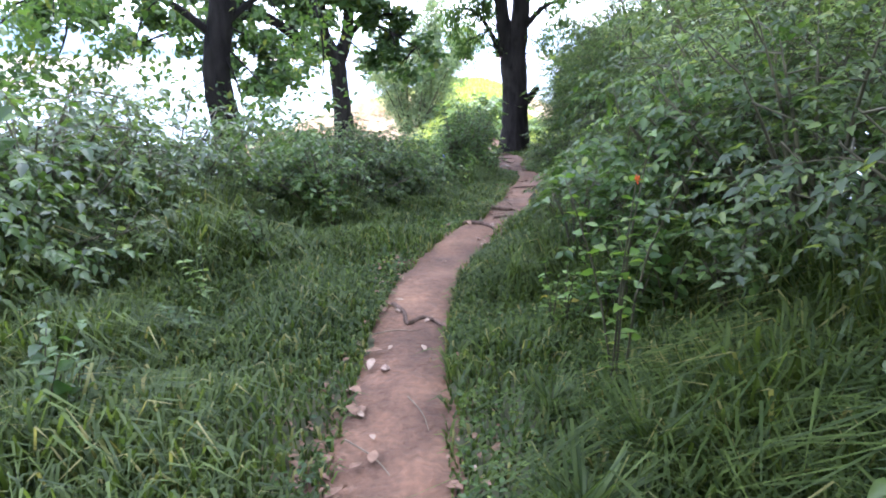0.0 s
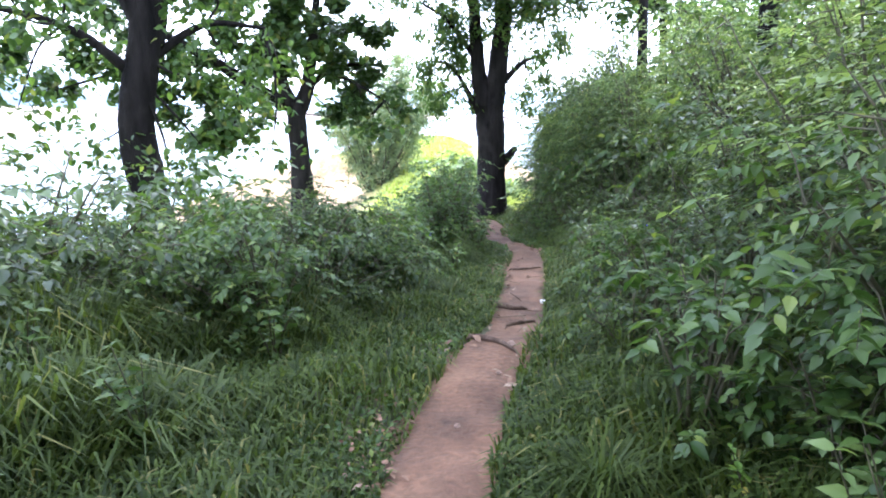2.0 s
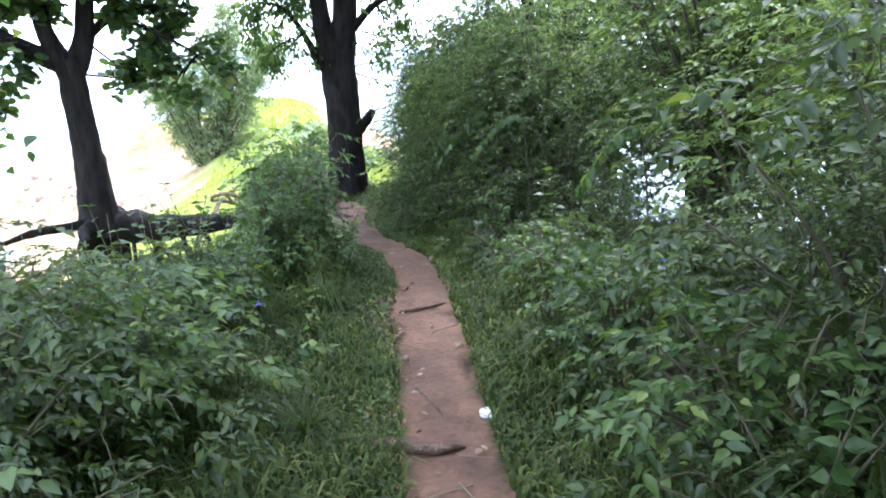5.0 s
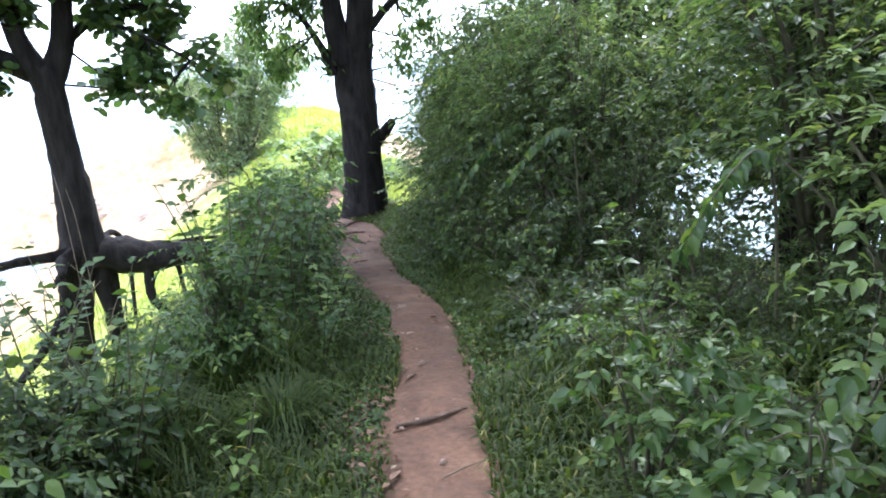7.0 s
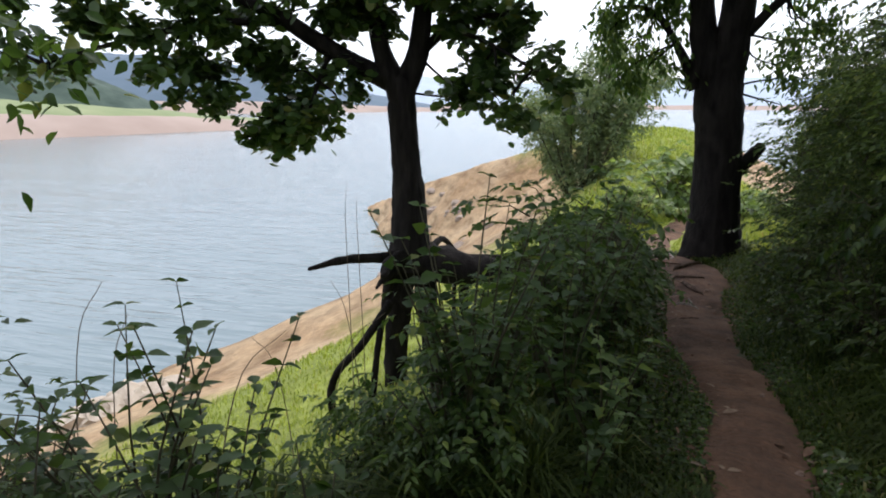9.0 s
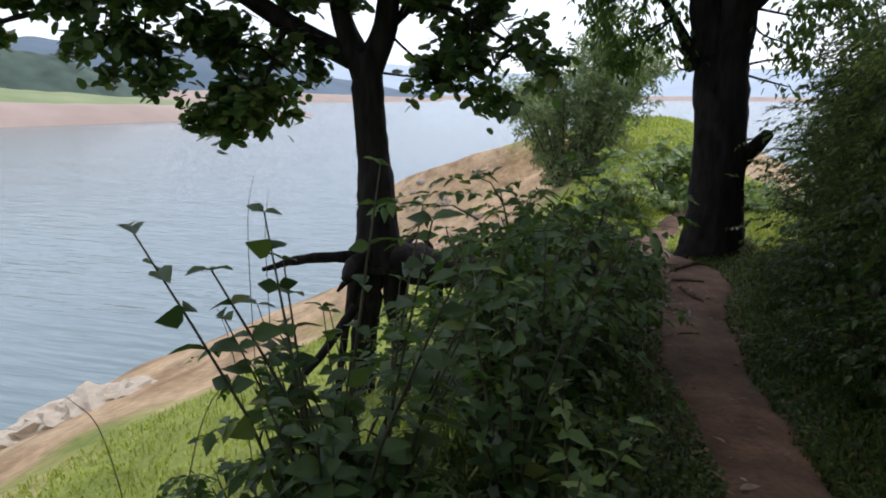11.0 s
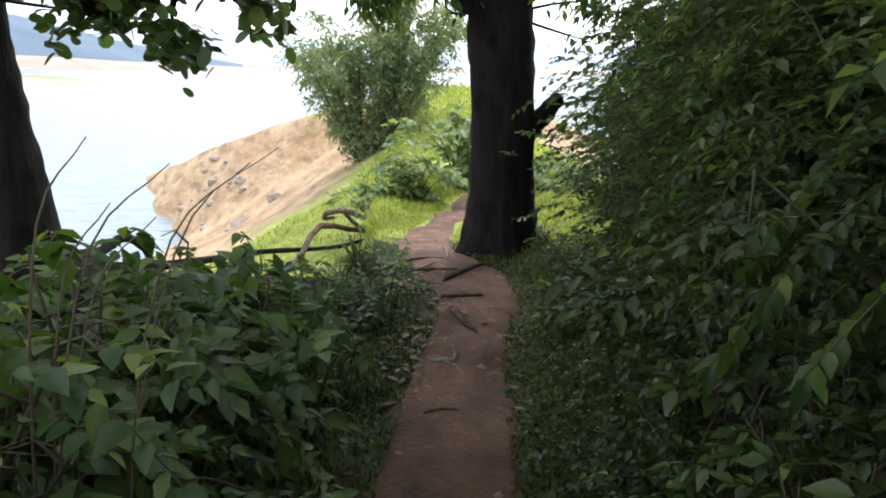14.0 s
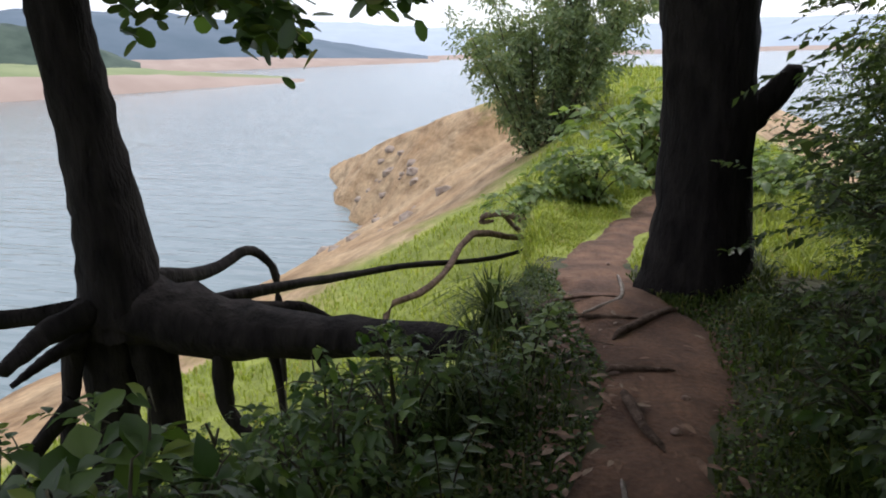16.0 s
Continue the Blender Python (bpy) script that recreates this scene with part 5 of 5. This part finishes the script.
# driftwood and broken roots at the bank's lip
for lines, label in [
        ([([(-1.2, 20.07, -2.6), (-1.21, 20.48, -2.16), (-1.01, 20.98, -2.15), (-0.89, 21.86, -2.13), (-0.78, 22.92, -1.89), (-0.3, 23.92, -2.2), (0.1, 24.2, -2.2)], [0.035, 0.04, 0.045, 0.045, 0.05, 0.05, 0.04])], "crooked dead root hanging out of the bank"),
        ([([(-0.1, 25.07, -2.35), (-0.61, 25.0, -2.08), (-1.05, 25.01, -2.13), (-1.1, 25.0, -2.24), (-0.9, 25.05, -2.22)], [0.06, 0.06, 0.055, 0.05, 0.03]), ([(-0.2, 25.1, -2.6), (-0.5, 25.1, -2.35), (-0.7, 25.05, -2.12)], [0.05, 0.045, 0.04])], "curled grey dead branch at the bank's lip"),
        ([([(0.0, 25.5, -2.6), (-0.07, 25.5, -2.15), (-0.13, 25.48, -1.92)], [0.1, 0.075, 0.03])], "short pointed grey stump at the bank's lip")]:
    ob = new("driftwood", tubes("driftwood", lines, ROOT, 8, 0.12, 16))
    tagged(ob, label, "dead wood")


def lump(name, size, mat, flat=0.6, cuts=2):
    bm = bmesh.new()
    bmesh.ops.create_icosphere(bm, subdivisions=cuts, radius=size)
    for v in bm.verts:
        v.co *= 1 + rng.normal(0, 0.13)
        v.co.z *= flat
    me = bpy.data.meshes.new(name)
    bm.to_mesh(me)
    bm.free()
    me.materials.append(mat)
    return new(name, me)


def rest(ob, x, y, lift=0.0, scale=1.0):
    ob.matrix_basis = Matrix.LocRotScale((x, y, float(land(x, y)) + 0.03 + lift), Euler((rng.normal(0, 0.15), rng.normal(0, 0.15), rng.uniform(0, 6.28))), Vector((1, rng.uniform(0.75, 1.1), 1)) * scale)
    return ob


pale = lump("stone", 0.05, WHITE, 0.4)
tagged(rest(pale, 1.03, 7.73, 0.005), "flat whitish stone on the path", "stone")
pebble = lump("stone", 0.028, STONE)
tagged(pebble, "small reddish stone on the path", "stone", "stones on the path")
spots = [(0.45, 6.1, 1.2), (1.31, 10.43, 0.9), (1.66, 11.17, 0.8), (0.75, 8.1, 0.9), (0.85, 8.7, 0.7), (1.0, 6.6, 0.6), (1.55, 13.2, 0.7), (1.72, 14.2, 0.8), (1.7, 12.4, 0.6), (1.78, 16.8, 1.0), (0.0, 4.9, 0.7), (-0.3, 3.0, 0.8), (0.3, 5.6, 0.6), (1.15, 9.2, 0.7), (1.85, 17.2, 0.9), (1.3, 20.3, 0.9)]
for k, (x, y, s) in enumerate(spots):
    rest(pebble if k == 0 else copy_thing(pebble, Matrix()), x, y, 0.004, s)


def fallen(name, length, width, mat, label):
    """A dry curled leaf with a short stalk."""
    u = np.linspace(0, 1, 7)
    half = width * np.sin(np.pi * u ** 0.8) * 0.5
    v = []
    for s in (-1, 0, 1):
        for a, b in zip(u, half):
            v.append((length * (a - 0.5), s * b, 0.012 + 0.25 * abs(s) * b + 0.03 * length * math.sin(5 * a)))
    v = np.array(v)
    f = [[r * 7 + k, r * 7 + k + 1, (r + 1) * 7 + k + 1, (r + 1) * 7 + k] for r in (0, 1) for k in range(6)]
    return tagged(new(name, mesh_from(name, v, np.array(f), mat)), label, "fallen leaf", "fallen leaves on the path")


fall_kinds = [fallen("fallen_leaf", 0.11, 0.045, DRY_LEAF, "dry tan fallen leaf on the red soil"), fallen("fallen_leaf", 0.08, 0.05, BROWN_LEAF, "brown curled fallen leaf on the red soil"),
              fallen("fallen_leaf", 0.13, 0.055, BROWN_LEAF, "long dark brown fallen leaf on the path"), fallen("fallen_leaf", 0.07, 0.035, DRY_LEAF, "small pale fallen leaf on the path")]
used = set()
for k in range(170):
    y = rng.choice([rng.uniform(1.8, 4.6), rng.uniform(5.3, 9.8), rng.uniform(9, 19), rng.uniform(15, 18.5)])
    e = rng.choice([-1, -1, 1]) * rng.uniform(0.25, 1.15)
    x = path_x(y) + path_half(y) * e
    i_ = int(rng.integers(0, 4))
    ob = copy_thing(fall_kinds[i_], Matrix()) if i_ in used else fall_kinds[i_]
    used.add(i_)
    rest(ob, float(x), float(y), 0.006, rng.uniform(0.45, 0.95))
for k in range(90):
    y = rng.uniform(15.4, 18.2)
    rest(copy_thing(fall_kinds[int(rng.integers(0, 4))], Matrix()), float(path_x(y) - path_half(y) - rng.uniform(-0.1, 0.45)), float(y), 0.02, rng.uniform(0.6, 1.1))
twig = tagged(new("twig", tubes("twig", [([(-0.14, 0, 0), (0.02, 0.012, 0.006), (0.15, -0.01, 0)], [0.004, 0.0035, 0.002])], DRY_STEM, 5)), "thin dry twig on the path", "twig", "twigs on the path")
for k, (x, y) in enumerate([(-0.12, 2.55), (-0.3, 2.2), (-0.3, 3.45), (0.6, 7.1), (0.9, 7.3), (0.7, 7.0), (1.25, 9.1), (1.2, 14.9), (1.3, 17.9), (1.2, 17.3), (0.6, 6.6), (0.9, 8.9)]):
    rest(twig if k == 0 else copy_thing(twig, Matrix()), x, y, 0.01)

ly = rng.uniform(1.6, 19.0, 3600)
ls = rng.choice([-1, -1, -1, 1], 3600)
lx = path_x(ly) + ls * (path_half(ly) + rng.normal(0.05, 0.09, 3600)) - (ly > 15) * (ls < 0) * rng.uniform(0, 0.4, 3600)
keep = rng.uniform(0, 1, 3600) < np.clip(0.45 + 0.9 * wave(lx, ly, 0.5, 61), 0.05, 1)
lx, ly = lx[keep], ly[keep]
me = leaves("leaf_litter", np.stack([lx, ly, land(lx, ly) + rng.uniform(0.03, 0.05, len(lx))], 1), unit(len(lx)) * [1, 1, 0.15], rng.uniform(0.02, 0.055, len(lx)), 0.5, BROWN_LEAF, 0.1, False)
tagged(new("leaf_litter", me), "brown scraps of dead leaf along the path edge", "leaf litter", kind="stuff")

# the pale ledge at the near waterline
ledge = tagged(lump("rock", 0.6, PALE_ROCK, 0.5, 3), "pale flat rock at the lake's edge", "rock", "pale shore rocks")
for k in range(16):
    x, y = -13.2 + 0.1 * k + rng.normal(0, 0.3), 20.6 + 0.12 * k + rng.normal(0, 0.3)
    rest(ledge if k == 0 else copy_thing(ledge, Matrix()), x, y, -0.12, rng.uniform(0.6, 1.5))

# broken rock on the promontory's shore
boulder = tagged(lump("rock", 0.5, ROCK, 0.6), "weathered pale rock on the bare lake shore", "rock", "shore rocks")
for k in range(34):
    while True:
        x, y = rng.uniform(-14, -5), rng.uniform(38, 53)
        z = float(land(x, y))
        if -8.1 < z < -4.5:
            break
    ob = boulder if k == 0 else copy_thing(boulder, Matrix())
    rest(ob, x, y, -0.16, rng.uniform(0.25, 1.1))
